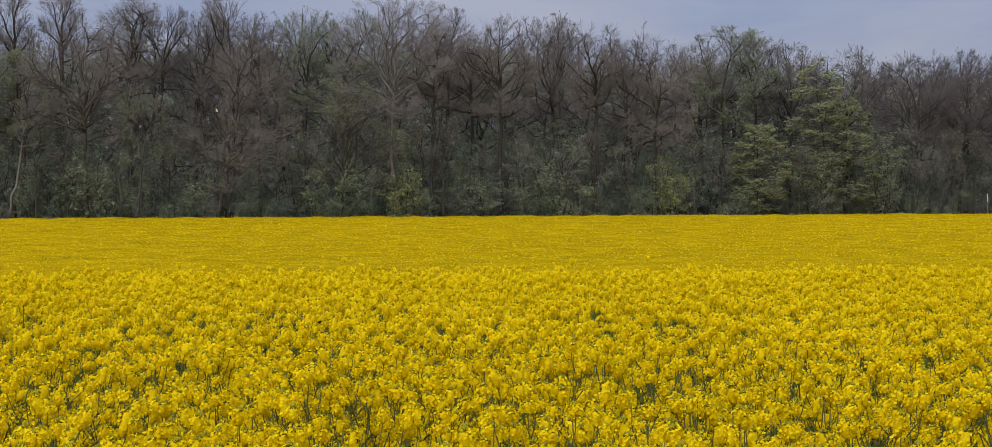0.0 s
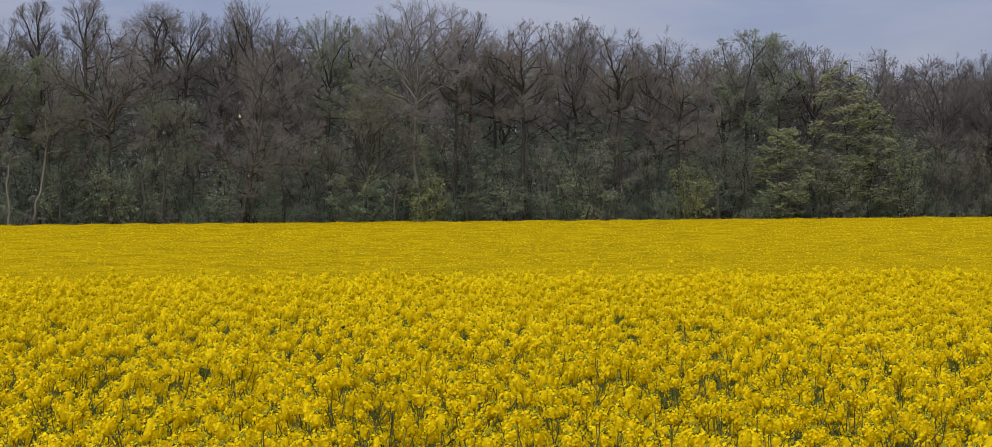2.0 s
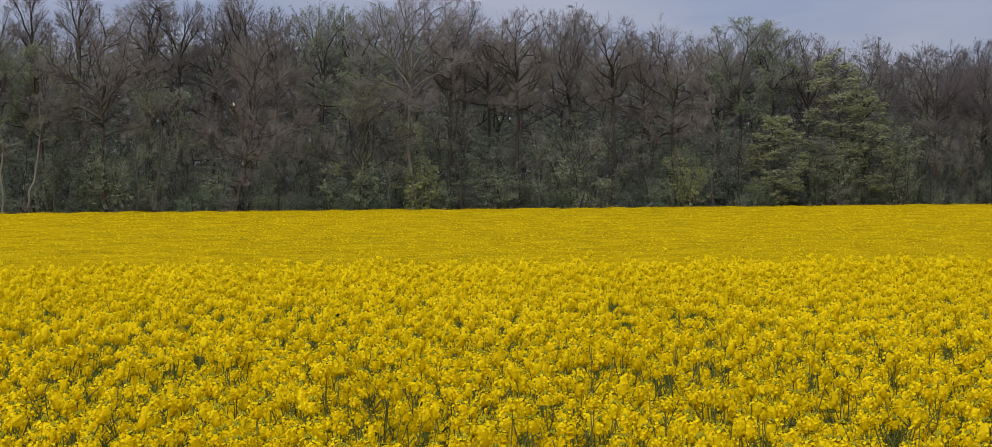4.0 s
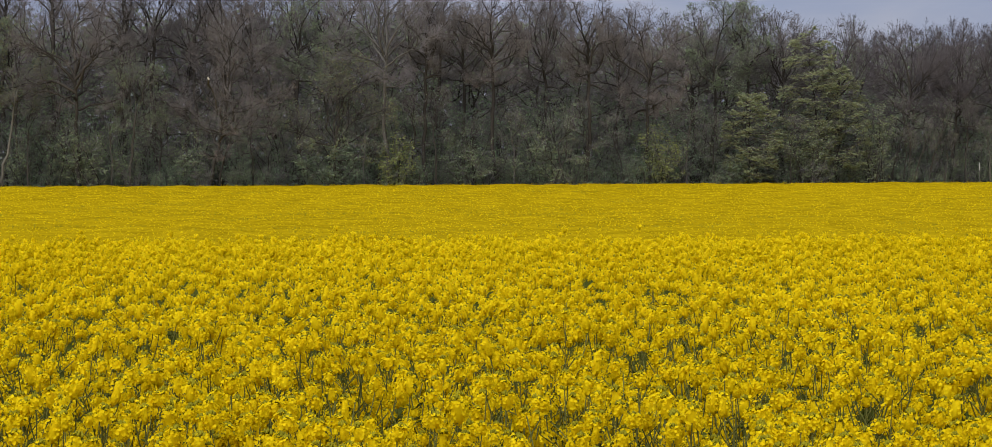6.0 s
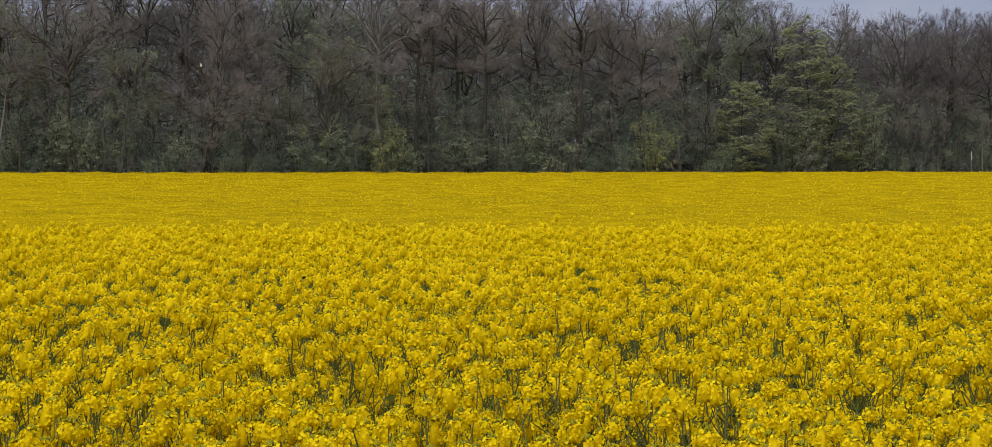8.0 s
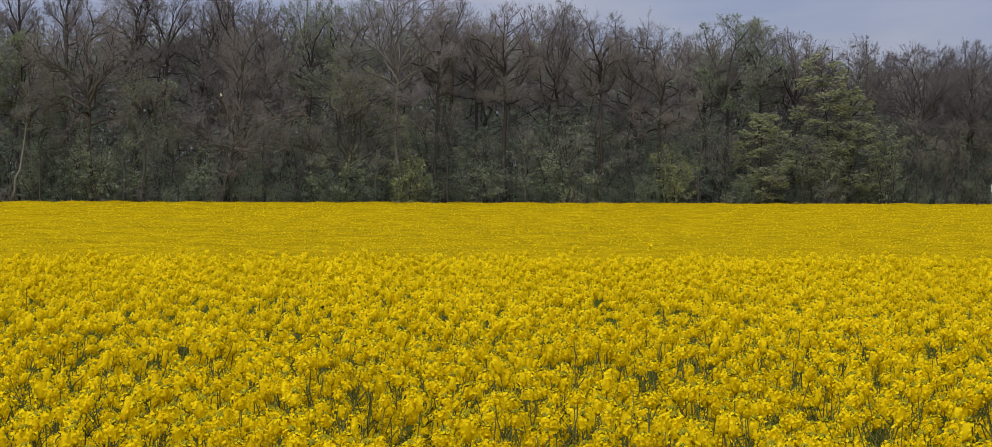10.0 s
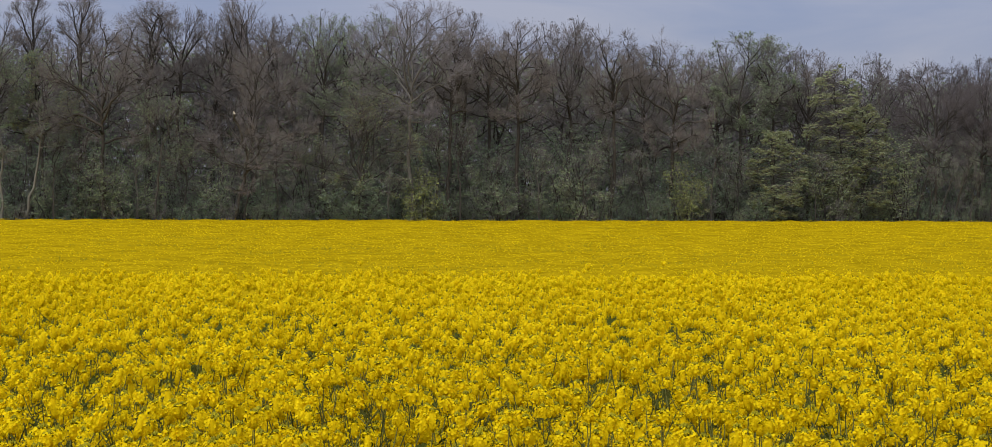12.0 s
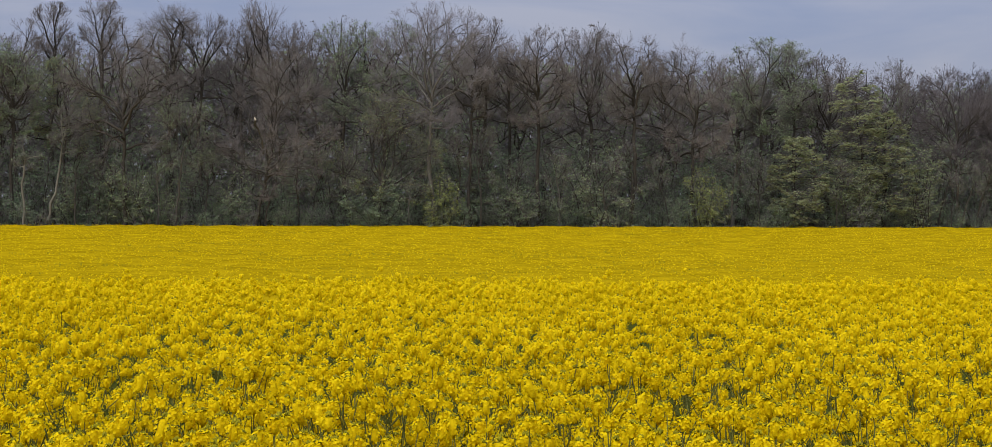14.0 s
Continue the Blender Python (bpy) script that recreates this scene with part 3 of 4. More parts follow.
def tree(seed, name, label, height, spread, clear, tone, bark=None, lean=0.0, trunk=None, limbs=8, twigs=1.0, leaf=1.0, leaf_size=0.055, flat=0.45, bend=0.16, rise=0.04, angle=0.85, fork=0.28, thick=1.0, second=None, layered=False, blunt=2.4, group="trees along the edge of the wood"):
    """A tree: a tapered trunk, separate main limbs, and a crown of branches that fork four times down to fine twigs, with buds or young leaves.
    clear: share of the height below the crown; lean: how far the top stands to the side; bend: how crooked the wood is; rise: how far it turns
    upwards; layered: branches in flat drooping sprays; second: the tone of a third of the leaves."""
    rng = np.random.RandomState(seed)
    bark = bark or BARK
    t = tagged(new(name), label, "tree", group)
    size = height / 22
    spread = spread * (1.0 if layered else 1.18)
    r0 = trunk or height * 0.0105
    low, high = height * clear if layered else max(height * clear, height - 2.3 * spread), height * 1.01
    wide = low + (high - low) * (0.42 if layered else 0.5)
    reach = 0.97 if layered else (low + (high - low) * fork) / height
    line = crooked(rng, (0, 0, -0.3), (lean * (0.95 if layered else 0.75), rng.uniform(-0.4, 0.4), height * reach * (0.95 if layered else 1)), 10, 0.012)
    rad = np.linspace(r0, r0 * (0.12 if layered else 0.6), 10)
    rad[0] *= 1.4
    s = Soup()
    tube(s, line, rad, 7)
    stock = child("trunk", s.mesh("trunk", [bark]), t)

    def out(p):
        """Over 1 outside the crown's rounded outline."""
        z = p[:, 2]
        q = np.clip((z - low) / (high - low), 0, 1)
        up = np.where(z > wide, (z - wide) / (high - wide), (wide - z) / (wide - low + 0.8))
        return (np.hypot(p[:, 0] - lean * (0.7 + 0.3 * q), p[:, 1]) / spread) ** blunt + np.abs(up) ** blunt

    def fit_in(start, way, length, slack=0.07):
        limit = 1 + rng.normal(size=len(start)) * slack
        for _ in range(7):
            length = np.where(out(start + way * length[:, None]) > limit, length * 0.76, length)
        return length

    # main limbs
    if layered:
        n1 = limbs * 5
        zs = low + (high * 0.93 - low) * ((np.arange(n1) + rng.uniform(0, 1, n1)) / n1)
        start = np.stack([np.interp(zs, line[:, 2], line[:, 0]), np.interp(zs, line[:, 2], line[:, 1]), zs], 1)
        tilt = rng.uniform(0.15, 0.5, n1) + 0.8 * np.linspace(0, 1, n1) ** 3
    else:
        n1 = limbs
        zs = low * 0.9 + (height * reach - low * 0.9) * ((np.arange(n1) + 0.6) / n1) ** 0.7
        start = np.stack([np.interp(zs, line[:, 2], line[:, 0]), np.interp(zs, line[:, 2], line[:, 1]), zs], 1)
        tilt = np.arcsin(np.linspace(0.12, 0.97, n1)) + rng.normal(size=n1) * 0.1
    turn = np.arange(n1) * 2.4 + rng.uniform(-0.5, 0.5, n1)
    way = np.stack([np.cos(turn) * np.cos(tilt), np.sin(turn) * np.cos(tilt), np.sin(tilt)], 1)
    ln = fit_in(start, way, np.full(n1, height * 0.8), 0.05)
    p1 = grown(rng, start, way, ln, 9, bend * (1 if layered else 1.25), -0.09 if layered else rise)
    lr = (0.028 * size + 0.006 * ln) if layered else r0 * rng.uniform(0.42, 0.60, n1) * thick
    for i in range(n1):
        ls = Soup()
        tube(ls, p1[i], lr[i] * np.linspace(1, 0.45, 9) ** 1.6, 5)
        child("limb", ls.mesh("limb", [bark]), stock)
    crown = Soup()
    heart = np.array([lean * 0.8, 0, low + 0.15 * (high - low)])
    flatten = np.array([1, 1, 0.22]) if layered else 1.0
    droop = -0.07 if layered else rise * 0.8

    def order(pts, lens, each, first, ang, ratio, k):
        st, w, u = forks(rng, pts, each, first, ang)
        w = rows_unit(w * flatten + (0, 0, -0.05 if layered else 0.05))
        if not layered:
            w = rows_unit(w + 0.15 * rows_unit(st - heart))
        parent = np.repeat(lens, each)
        # a crown without bare inner spaces: short shoots inside, longer ones outside
        l = fit_in(st, w, np.maximum(parent * ratio * (1.2 - 0.55 * u), 0.5 * size) * rng.uniform(0.7, 1.3, len(st)))
        return grown(rng, st, w, l, k, bend * 1.3, droop), l

    e2, e3, e4 = (6, 5, 4) if layered else (8, 5, max(3, int(round(8 * twigs))))
    p2, l2 = order(p1, ln, e2, 0.33, angle, 0.50, 6)
    w2 = np.clip(0.015 * l2 + 0.010 * size, 0.014, 0.065) * thick
    boughs(crown, p2, w2[:, None] * np.linspace(1, 0.35, 6), 3, 4)
    p3, l3 = order(p2, l2, e3, 0.2, angle, 0.55, 4)
    w3 = np.clip(0.009 * l3 + 0.004, 0.007, 0.028)
    boughs(crown, p3, w3[:, None] * np.linspace(1, 0.4, 4), 3 if not layered else 2, 0)
    p4, l4 = order(p3, l3, e4, 0.15, angle * 0.9, 0.62, 2)
    boughs(crown, p4, np.full((len(p4), 1), 0.011) * np.linspace(1, 0.45, 2), 2, 1)
    st, w, u = forks(rng, p4, 3, 0.15, angle * 0.8)
    w = rows_unit(w * flatten + (0, 0, 0.08))
    l5 = fit_in(st, w, np.repeat(l4, 3) * rng.uniform(0.35, 0.75, len(st)))
    slivers(crown, st, w, l5, 0.010, rng, 1)
    n = int(len(st) * 0.65 * leaf)
    if n:
        h = rng.randint(0, len(st), n)
        at = st[h] + w[h] * (l5[h] * rng.uniform(0.1, 1.05, n))[:, None] + rng.normal(size=(n, 3)) * 0.05
        c = int(n * (0.35 if second else 0))
        leaflets(crown, at[c:], leaf_size, flat, rng, 2, 2.3 if layered else 1.0, 0.5)
        if c:
            leaflets(crown, at[:c], leaf_size, flat, rng, 3, 2.3 if layered else 1.0, 0.5)
    # purple trees and the darkened right-hand ones carry their tone on the twigs too
    child("crown", crown.mesh("crown", [BRANCH, TONES[tone] if tone in ("purple", "shaded") else BRANCH, TONES[tone], TONES[second or tone], bark]), t)
    return t


def shrub(seed, height, spread, tone, label, leaf=1.0, name="shrub", second=None, group="undergrowth along the wood", size=0.13):
    """Many thin stems from the ground, fanned out, with twigs and young leaves."""
    rng = np.random.RandomState(seed)
    t = tagged(new(name), label, "shrub", group)
    crown = Soup()
    roots, ways, lens, at = [], [], [], []
    for i in range(9):
        a = rng.uniform(0, 6.3)
        out = spread * math.sqrt(rng.uniform(0.02, 1))
        b = np.array([math.cos(a) * out, math.sin(a) * out, height * (1 - 0.45 * (out / spread) ** 2) * rng.uniform(0.8, 1.0)])
        p = crooked(rng, (rng.normal() * 0.25 * spread, rng.normal() * 0.25 * spread, -0.2), b, 7, 0.04, 0.05)
        one = Soup()
        tube(one, p, np.linspace(0.05, 0.014, 7) * math.sqrt(height / 6), 4)
        child("stem", one.mesh("stem", [BARK]), t)
        for _ in range(14):
            c = p[rng.randint(1, 7)] + rng.normal(size=3) * 0.1
            w = unit(unit(b) * 0.5 + rng.normal(size=3) * 0.6)
            f = c + w * rng.uniform(0.5, 1.5) * height / 6
            f[2] = max(0.1, f[2])
            tube(crown, [c, f], [0.028, 0.01], 3, 0)
            m = 9
            u = rng.uniform(0.2, 1, m)[:, None]
            roots.append(c + (f - c) * u)
            v = w * (1, 1, 0.6) + rng.normal(size=(m, 3)) * (0.6, 0.6, 0.25)
            v /= np.linalg.norm(v, axis=1)[:, None]
            ways.append(v)
            ln = rng.uniform(0.3, 0.9, m) * height / 6
            lens.append(ln)
            k = int(10 * leaf)
            h = rng.randint(0, m, k)
            at.append(roots[-1][h] + v[h] * (ln[h] * rng.uniform(0.1, 1.1, k))[:, None] + rng.normal(size=(k, 3)) * 0.10)
    slivers(crown, np.vstack(roots), np.vstack(ways), np.concatenate(lens), 0.018, rng, 1)
    at = np.vstack(at)
    rng.shuffle(at)
    cut = len(at) // 3 if second else 0
    leaflets(crown, at[cut:], size, 0.3, rng, 2, 1.6, 0.5)
    if cut:
        leaflets(crown, at[:cut], size, 0.3, rng, 3, 1.6, 0.5)
    child("crown", crown.mesh("crown", [BRANCH, TONES["brown"], TONES[tone], TONES[second or tone]]), t)
    return t


def stand(ob, x, y, turn=0.0, size=1.0):
    ob.matrix_basis = Matrix.LocRotScale((x, y, float(ground_z(x, y))), Euler((0, 0, turn)), Vector((size, size, size)))
    return ob


# trees of the wood's edge: place, height, crown radius, share of bare trunk, look
LOOKS = {
    "oak": dict(label="broad bare oak with dark crooked limbs in bud", limbs=12, leaf=0.5, thick=1.4, bend=0.24, angle=0.85),
    "russet": dict(label="broad oak with russet opening buds", limbs=12, leaf=1.0, tone="russet", bend=0.26, angle=0.9, thick=1.15),
    "beech": dict(label="tall bare beech with dense fine brown twigs", limbs=12, leaf=0.7),
    "purple": dict(label="tall grey-trunked beech with purplish fine twigs", limbs=13, leaf=0.7, tone="purple", bark=GREY_BARK),
    # beech whose tone is darkened to paint in shade at the wood's right
    "shaded": dict(label="round-crowned beech with purple-brown twigs and buds darkened for shade", limbs=12, leaf=0.8, tone="shaded"),
    "thin": dict(label="slender bare tree with sparse upright twigs", limbs=9, twigs=0.7, leaf=0.0, angle=0.62, rise=0.10, bend=0.13),
    "olive": dict(label="tall tree with olive young leaves", limbs=11, leaf=1.5, tone="olive", flat=0.3, leaf_size=0.085),
    "gold": dict(label="spreading tree with yellow-olive young leaves", limbs=11, leaf=1.9, tone="olive", second="gold", flat=0.25, leaf_size=0.085, rise=0.03, bend=0.2),
    "birch": dict(label="slim pale-barked birch leaning out of the wood", limbs=5, twigs=0.5, leaf=0.5, tone="olive", bark=PALE_BARK),
    "green": dict(label="hornbeam with layered fresh green leaves", limbs=8, leaf=1.5, tone="green", second="gold", flat=0.13, leaf_size=0.075, layered=True, bend=0.16, blunt=2.4),
    "grey": dict(label="grey-barked leaning tree with olive buds", limbs=7, twigs=0.7, leaf=1.3, tone="olive", leaf_size=0.075, bark=GREY_BARK, bend=0.22),
}
NAMES = {"oak": "oak_tree", "russet": "oak_tree", "beech": "beech_tree", "purple": "beech_tree", "shaded": "beech_tree", "birch": "birch_tree", "green": "hornbeam_tree"}


def plant_row(rows, seed):
    made = []
    for i, (x, y, h, w, clear, lean, kind) in enumerate(rows):
        kw = dict(LOOKS[kind])
        kw.setdefault("tone", "brown")
        if kind == "birch":
            kw["trunk"] = 0.16
        made.append(stand(tree(seed + i, NAMES.get(kind, "tree"), kw.pop("label"), h, w, clear, kw.pop("tone"), lean=lean, **kw), x, y))
    return made


FRONT = [
    (-56.4, 208.3, 19.9, 3.2, 0.30, 0.0, "olive"),
    (-52.4, 206.1, 13.5, 1.8, 0.45, 2.6, "birch"),
    (-54.5, 205.4, 10.5, 1.4, 0.50, 0.5, "birch"),
    (-51.8, 212.9, 18.9, 3.5, 0.30, 0.0, "gold"),
    (-44.6, 208.4, 22.8, 5.9, 0.40, 0.0, "oak"),
    (-39.3, 210.0, 15.1, 3.2, 0.35, 1.0, "grey"),
    (-31.6, 212.2, 19.7, 6.1, 0.22, 2.8, "russet"),
    (-18.5, 218.5, 15.8, 6.2, 0.20, 0.0, "gold"),
    (-12.7, 218.4, 25.5, 6.2, 0.48, 0.0, "purple"),
    (-8.4, 219.8, 21.9, 3.1, 0.40, 0.0, "oak"),
    (-1.1, 223.7, 24.4, 4.4, 0.42, 0.0, "russet"),
    (9.7, 226.4, 23.1, 3.8, 0.38, 0.0, "oak"),
    (16.8, 228.0, 23.1, 5.2, 0.38, 0.0, "russet"),
    (36.3, 235.8, 18.5, 3.8, 0.12, 0.0, "green"),
    (39.6, 236.2, 14.3, 4.1, 0.10, 0.0, "green"),
    (28.4, 231.0, 11.6, 3.5, 0.10, 0.6, "green"),
    (42.7, 241.4, 18.1, 1.6, 0.50, 0.0, "birch"),
    (48.4, 241.2, 20.6, 4.9, 0.30, 1.2, "shaded"),
    (54.5, 243.0, 20.2, 4.6, 0.30, 1.5, "shaded"),
    (60.6, 244.8, 20.4, 4.5, 0.30, 0.0, "shaded"),
    (-60.4, 207.1, 20.8, 3.4, 0.35, 0.0, "oak"),
]
SECOND = [
    (-54.8, 219.5, 25.2, 2.6, 0.50, 0.0, "thin"),
    (-49.6, 219.9, 25.7, 2.4, 0.55, 0.0, "thin"),
    (-42.0, 221.0, 25.8, 3.9, 0.45, 0.0, "oak"),
    (-39.1, 223.9, 25.0, 3.3, 0.45, 0.0, "thin"),
    (-31.3, 225.1, 26.5, 4.3, 0.50, 0.0, "thin"),
    (-28.1, 222.9, 23.1, 3.9, 0.40, 0.0, "beech"),
    (-22.9, 224.4, 23.8, 3.9, 0.40, 0.0, "olive"),
    (-18.8, 226.6, 24.4, 3.7, 0.40, 0.0, "olive"),
    (-7.4, 231.9, 24.8, 3.6, 0.50, 0.0, "thin"),
    (-4.5, 231.7, 22.7, 3.6, 0.40, 0.0, "beech"),
    (4.8, 232.4, 23.9, 4.1, 0.40, 0.0, "beech"),
    (25.2, 237.3, 23.0, 4.3, 0.35, 0.0, "olive"),
    (29.3, 240.4, 23.3, 3.7, 0.40, 0.0, "olive"),
    (34.0, 241.8, 21.4, 3.9, 0.35, 0.0, "beech"),
    (41.4, 244.9, 21.4, 4.3, 0.35, 0.0, "shaded"),
    (51.3, 250.5, 21.3, 4.4, 0.30, 0.0, "shaded"),
    (57.6, 252.0, 21.2, 4.4, 0.30, 0.0, "shaded"),
    (-58.8, 217.3, 23.4, 3.2, 0.50, 0.0, "thin"),
    (13.9, 238.0, 21.5, 3.8, 0.40, 0.0, "beech"),
    (22.8, 240.5, 21.4, 3.5, 0.40, 0.0, "beech"),
    (-35.0, 226.1, 23.6, 3.7, 0.40, 0.0, "beech"),
    (-64.0, 215.9, 23.5, 3.2, 0.50, 0.0, "thin"),
]
front = plant_row(FRONT, 900)
plant_row(SECOND, 950)

# deeper rows
SKYLINE = [(-70, 21.0), (-61, 20.2), (-51, 21.1), (-40, 21.7), (-29, 22.4), (-24, 22.1), (-17, 22.4), (-12, 22.6), (-6, 21.2), (0, 22.0), (7, 21.7), (12, 19.7), (17, 20.5), (20, 19.7), (25, 20.5), (31, 19.5), (38, 19.4), (45, 19.3), (52, 19.1), (62, 19.4)]
deep = [tree(980 + i, "tree", "bare woodland tree behind the wood's edge", 20, (5.8, 5.0, 6.2, 5.4)[i], 0.25, ("brown", "purple", "olive", "brown")[i],
             limbs=7, twigs=0.38, leaf=1.2, leaf_size=0.09, group="trees inside the wood") for i in range(4)]
r = np.random.RandomState(81)
used = set()
for row, (off, step) in enumerate(((18, 6.0), (29, 6.0))):
    for x in np.arange(-74, 78, step):
        x = x + r.uniform(-1.5, 1.5)
        y = edge(x) + off + r.uniform(-2.5, 2.5)
        h = np.interp(x * 222 / y, [a for a, _ in SKYLINE], [b for _, b in SKYLINE]) * (y / edge(x)) * r.uniform(0.96, 1.03)
        k = r.randint(len(deep))
        ob = deep[k] if k not in used else copy_thing(deep[k], Matrix.Identity(4))
        used.add(k)
        stand(ob, x, y, r.uniform(0, 6.3), h / 20)

# single bushes that stand out
BUSHES = [
    (6.0, 223.8, 10.8, 5.1, "olive", "green", "wide bush with grey stems and greenish leaf tips"),
    (18.0, 227.0, 8.2, 1.4, "lime", "green", "small bush in bright yellow-green leaf"),
    (44.2, 235.3, 9.7, 2.7, "green", "olive", "bush in thin green leaf beside leaning trunks"),
    (-11.8, 218.1, 6.4, 1.7, "lime", "green", "small bright green bush beneath the grey beech"),
    (-18.3, 217.0, 5.5, 4.1, "olive", "dark", "low olive bush under the spreading tree"),
    (-43.8, 209.4, 8.6, 3.7, "olive", "green", "olive bush under the dark oak"),
    (-3.2, 221.0, 7.0, 4.2, "olive", None, "dull olive bush at the wood edge"),
    (36.4, 232.7, 7.4, 3.7, "green", "olive", "low green skirt of shrubs"),
]
for i, (x, y, h, w, tone, second, label) in enumerate(BUSHES):
    stand(shrub(1100 + i, h, w, tone, label, 2.6, "bush", second, "bushes in young leaf", 0.085), x, y)

# undergrowth: low shrubs at the edge, taller saplings behind
low = [shrub(1150 + i, 6.0, 2.8, t, l, 1.7, second=s, size=0.08) for i, (t, s, l) in enumerate((
    ("moss", "olive", "tangled grey-green undergrowth shrub with small leaves"),
    ("olive", None, "bare-stemmed shrub with dull olive buds"),
    ("moss", "dark", "dull green evergreen shrub under the trees"),
    ("olive", "green", "shrub with thin young green leaves"),
    ("brown", "olive", "brown twiggy shrub coming into leaf")))]
high = [shrub(1170 + i, 12.0, 3.6, t, l, 1.8, "sapling", s, "saplings under the trees", 0.09) for i, (t, s, l) in enumerate((
    ("olive", "brown", "tall many-stemmed sapling with olive buds"),
    ("olive", "moss", "tall sapling with fine twigs and green buds"),
    ("moss", "olive", "dull green sapling thicket under the trees"),
    ("moss", "dark", "grey-green sapling thicket with ivy leaves")))]
placed = set()
for off, step, kinds, least, most in ((0.6, 2.5, low, 0.35, 0.75), (3.2, 3.8, low, 0.6, 1.15), (6.5, 4.4, high, 0.6, 1.0), (12.0, 5.4, high, 0.75, 1.15), (18.0, 8.0, high, 0.9, 1.3)):
    for x in np.arange(-74, 78, step):
        x = x + r.uniform(-1, 1)
        y = edge(x) + off + r.uniform(-1.5, 1.5)
        k = kinds[r.randint(len(kinds))]
        ob = copy_thing(k, Matrix.Identity(4)) if k in placed else k
        placed.add(k)
        stand(ob, x, y, r.uniform(0, 6.3), r.uniform(least, most))

# the depth of the wood: a thicket of branches and twigs that closes the view
r = np.random.RandomState(91)
s = Soup()
n = 48000
x, u = r.uniform(-95, 95, n), r.uniform(size=n) ** 0.8
at = np.stack([x, edge(x) + r.uniform(31, 46, n), 0 * x], 1)
at[:, 2] = ground_z(x, at[:, 1]) + u * np.interp(x, [a for a, _ in SKYLINE], [b for _, b in SKYLINE]) * 0.96
way = r.normal(size=(n, 3)) * (0.6, 0.4, 1.0)
way /= np.linalg.norm(way, axis=1)[:, None]
slivers(s, at[::2], way[::2], r.uniform(1.5, 3.5, n)[::2], 0.06, r, 0)
leaflets(s, at + r.normal(size=(n, 3)) * 0.8, 0.36, 0.8, r, 1)
leaflets(s, at + r.normal(size=(n, 3)) * 1.2, 0.40, 0.8, r, 2)
n = 14000
x, u = r.uniform(-105, 105, n), r.uniform(size=n)
at = np.stack([x, edge(x) + r.uniform(48, 60, n), 0 * x], 1)
at[:, 2] = ground_z(x, at[:, 1]) + u * np.interp(x, [a for a, _ in SKYLINE], [b for _, b in SKYLINE]) * 0.95
leaflets(s, at, 0.9, 0.8, r, 2)
tagged(new("wood_interior", s.mesh("wood_interior", [TONES["purple"], TONES["olive"], TONES["purple"]])), "dim thicket of branches deep inside the wood", "woodland", kind="stuff")

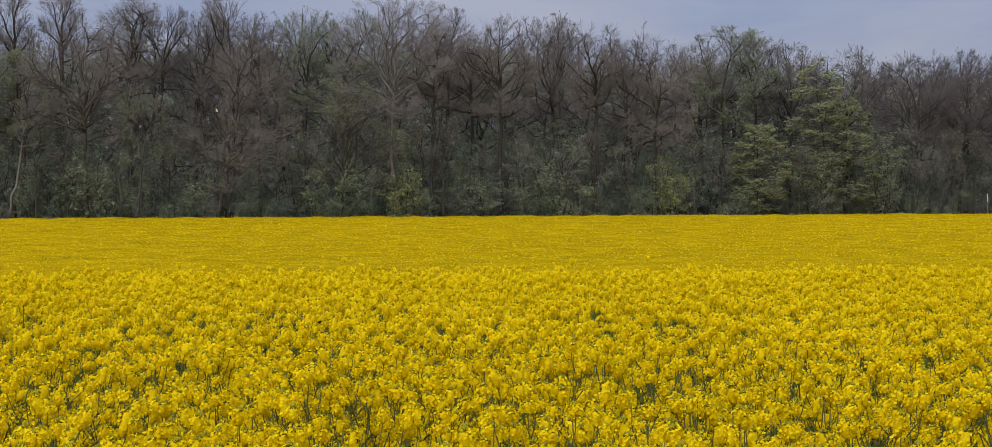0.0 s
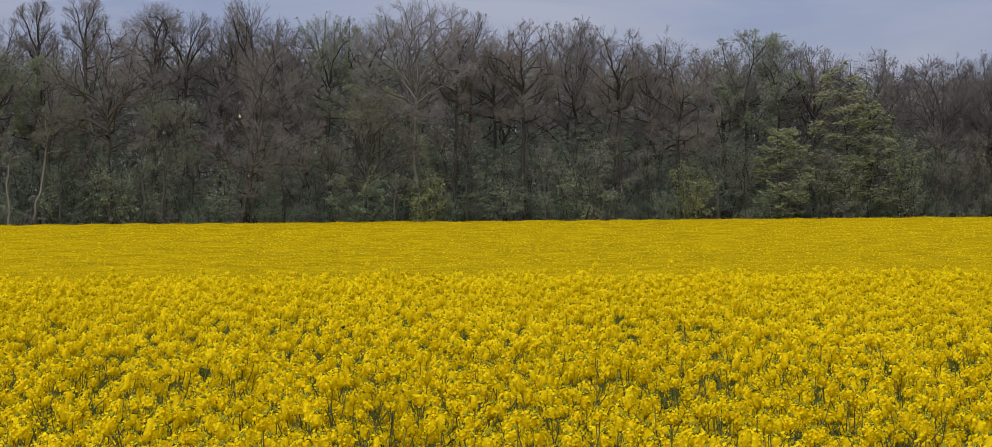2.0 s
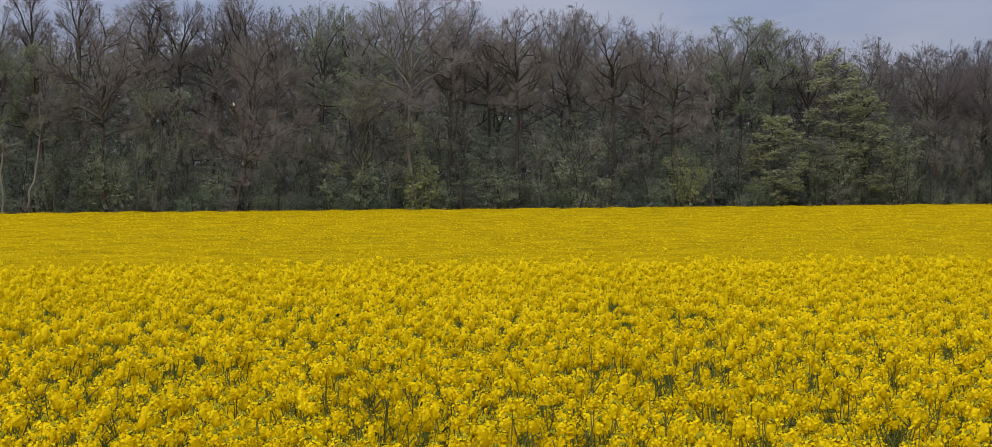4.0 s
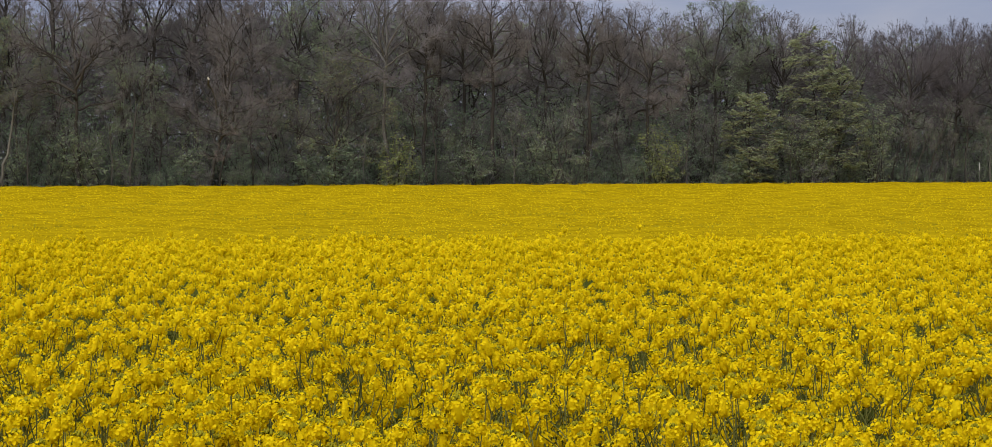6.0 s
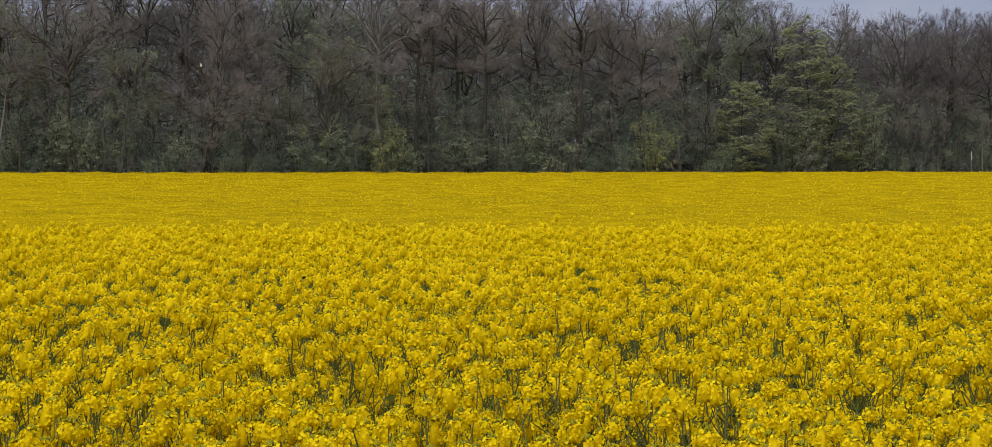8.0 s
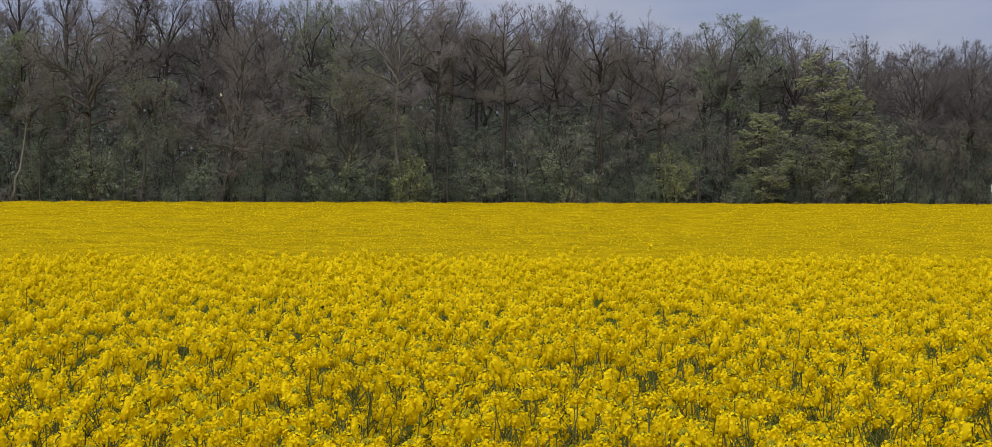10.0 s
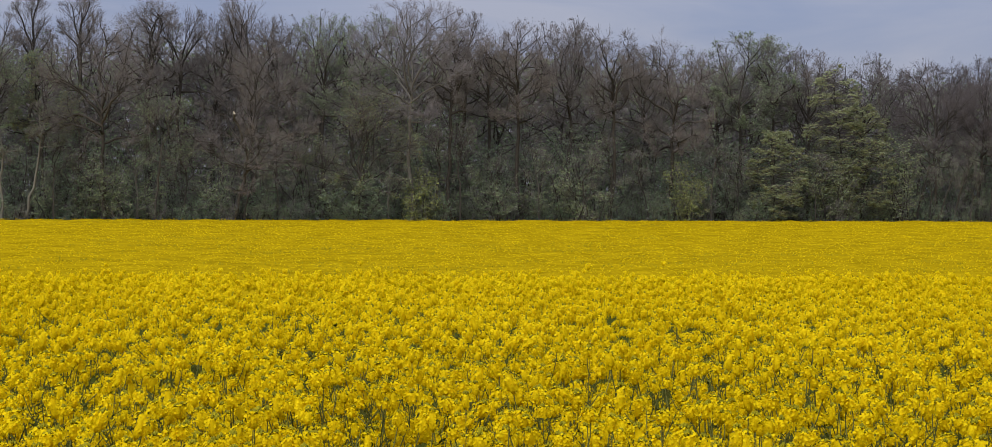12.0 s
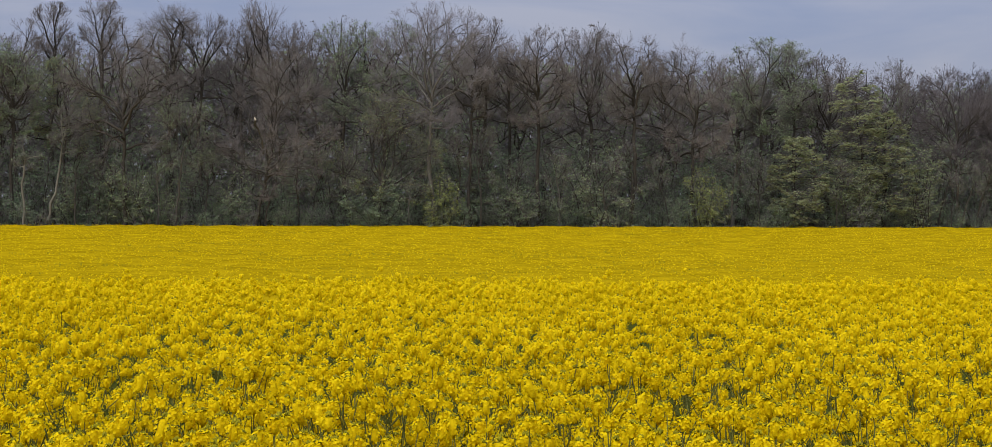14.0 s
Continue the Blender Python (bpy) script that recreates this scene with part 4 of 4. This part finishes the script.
# young trees along the edge, a pale marker post, a pale spot on a limb added to an oak
SLIM = [tree(1300 + i, "young_tree", l, 10, w, c, "olive", lean=a, trunk=0.105, limbs=5, twigs=0.38, leaf=0.5, bend=0.22, bark=b, group="young trees at the wood's edge")
        for i, (l, w, c, a, b) in enumerate((
            ("thin dark young tree leaning out of the wood", 1.7, 0.45, 1.9, BARK),
            ("slender dark young tree with crooked bare twigs", 2.0, 0.35, 0.3, BARK),
            ("slim grey-barked young tree in first leaf", 1.8, 0.40, -0.8, GREY_BARK),
            ("forked young tree with thin dark stem", 2.4, 0.30, 0.7, BARK)))]
seen = set()
for x, off, size, k, turn in (
        (48.8, -1.0, 0.9, 0, 0.0), (47.5, -1.2, 0.75, 1, 1.0), (52.7, -1.0, 0.8, 3, 0.4), (58.7, -1.0, 0.9, 2, 0.3), (-49.5, 0.5, 1.05, 1, 2.2),
        (-46.4, 0.4, 0.9, 3, 0.2), (-41.3, 0.6, 1.1, 2, 2.0), (-36.4, 1.0, 1.1, 3, 1.1), (-30.2, -0.8, 1.0, 0, 0.2), (-26.9, 0.5, 0.95, 1, 4.0),
        (-21.4, 0.8, 1.1, 3, 2.6), (-15.2, 0.4, 0.95, 2, 5.0), (-10.0, 0.6, 1.15, 1, 0.6), (-7.3, 0.3, 1.2, 1, 3.3), (-2.9, 0.5, 0.95, 3, 1.9),
        (1.6, 0.4, 1.05, 2, 0.8), (6.8, -0.9, 1.0, 3, 3.0), (9.4, 0.2, 1.1, 1, 5.5), (13.8, 0.5, 0.95, 0, 2.8), (20.9, 0.4, 1.1, 2, 4.2),
        (24.6, 0.2, 1.0, 3, 1.4), (33.6, -0.6, 0.9, 1, 2.1), (46.2, 0.2, 1.2, 0, 0.5), (50.9, 0.1, 1.15, 0, 6.1), (55.6, 0.3, 1.1, 1, 0.9)):
    ob = copy_thing(SLIM[k], Matrix.Identity(4)) if k in seen else SLIM[k]
    seen.add(k)
    stand(ob, x, float(edge(x)) + off, turn, size)


def round_part(name, r0, r1, z0, z1, m, parent):
    s = Soup()
    tube(s, [(0, 0, z0), (0, 0, z1 - 0.02), (0, 0, z1)], [r0, r1, r1 * 0.6], 8)
    return child(name, s.mesh(name, [m]), parent)


post = tagged(new("marker_post"), "slim grey post with a white-painted top at the wood's edge", "post")
round_part("pole", 0.05, 0.05, -0.2, 2.3, GREY_BARK, post)
round_part("sleeve", 0.06, 0.055, 2.25, 3.2, WHITE_PAINT, post)
stand(post, 57.16, 238.78)

# added limb and pale tip for a bright spot, placed to the camera's view
bearer = Soup()
bx, by, bz = (-30.48, 207.01, 9.84)
base = front[6].matrix_basis.translation
tip = np.array([bx - base.x, by - base.y, bz - base.z])
foot = np.array([1.2, 0.0, tip[2] * 0.72])
rng = np.random.RandomState(77)
line = crooked(rng, foot, tip, 6, 0.04, 0.05)
tube(bearer, line, np.linspace(0.13, 0.09, 6), 6)
arm = child("dead_limb", bearer.mesh("dead_limb", [GREY_BARK]), front[6], "grey limb added to carry a pale spot")
pale_cap = Soup()
tube(pale_cap, [line[-1] - (0, 0, 0.05), line[-1] + (-0.06, -0.05, 0.12), line[-1] + (-0.12, -0.05, 0.26)], [0.12, 0.10, 0.03], 6)
child("torn_end", pale_cap.mesh("torn_end", [PALE_SPOT]), arm, "pale tip added as a small bright spot")
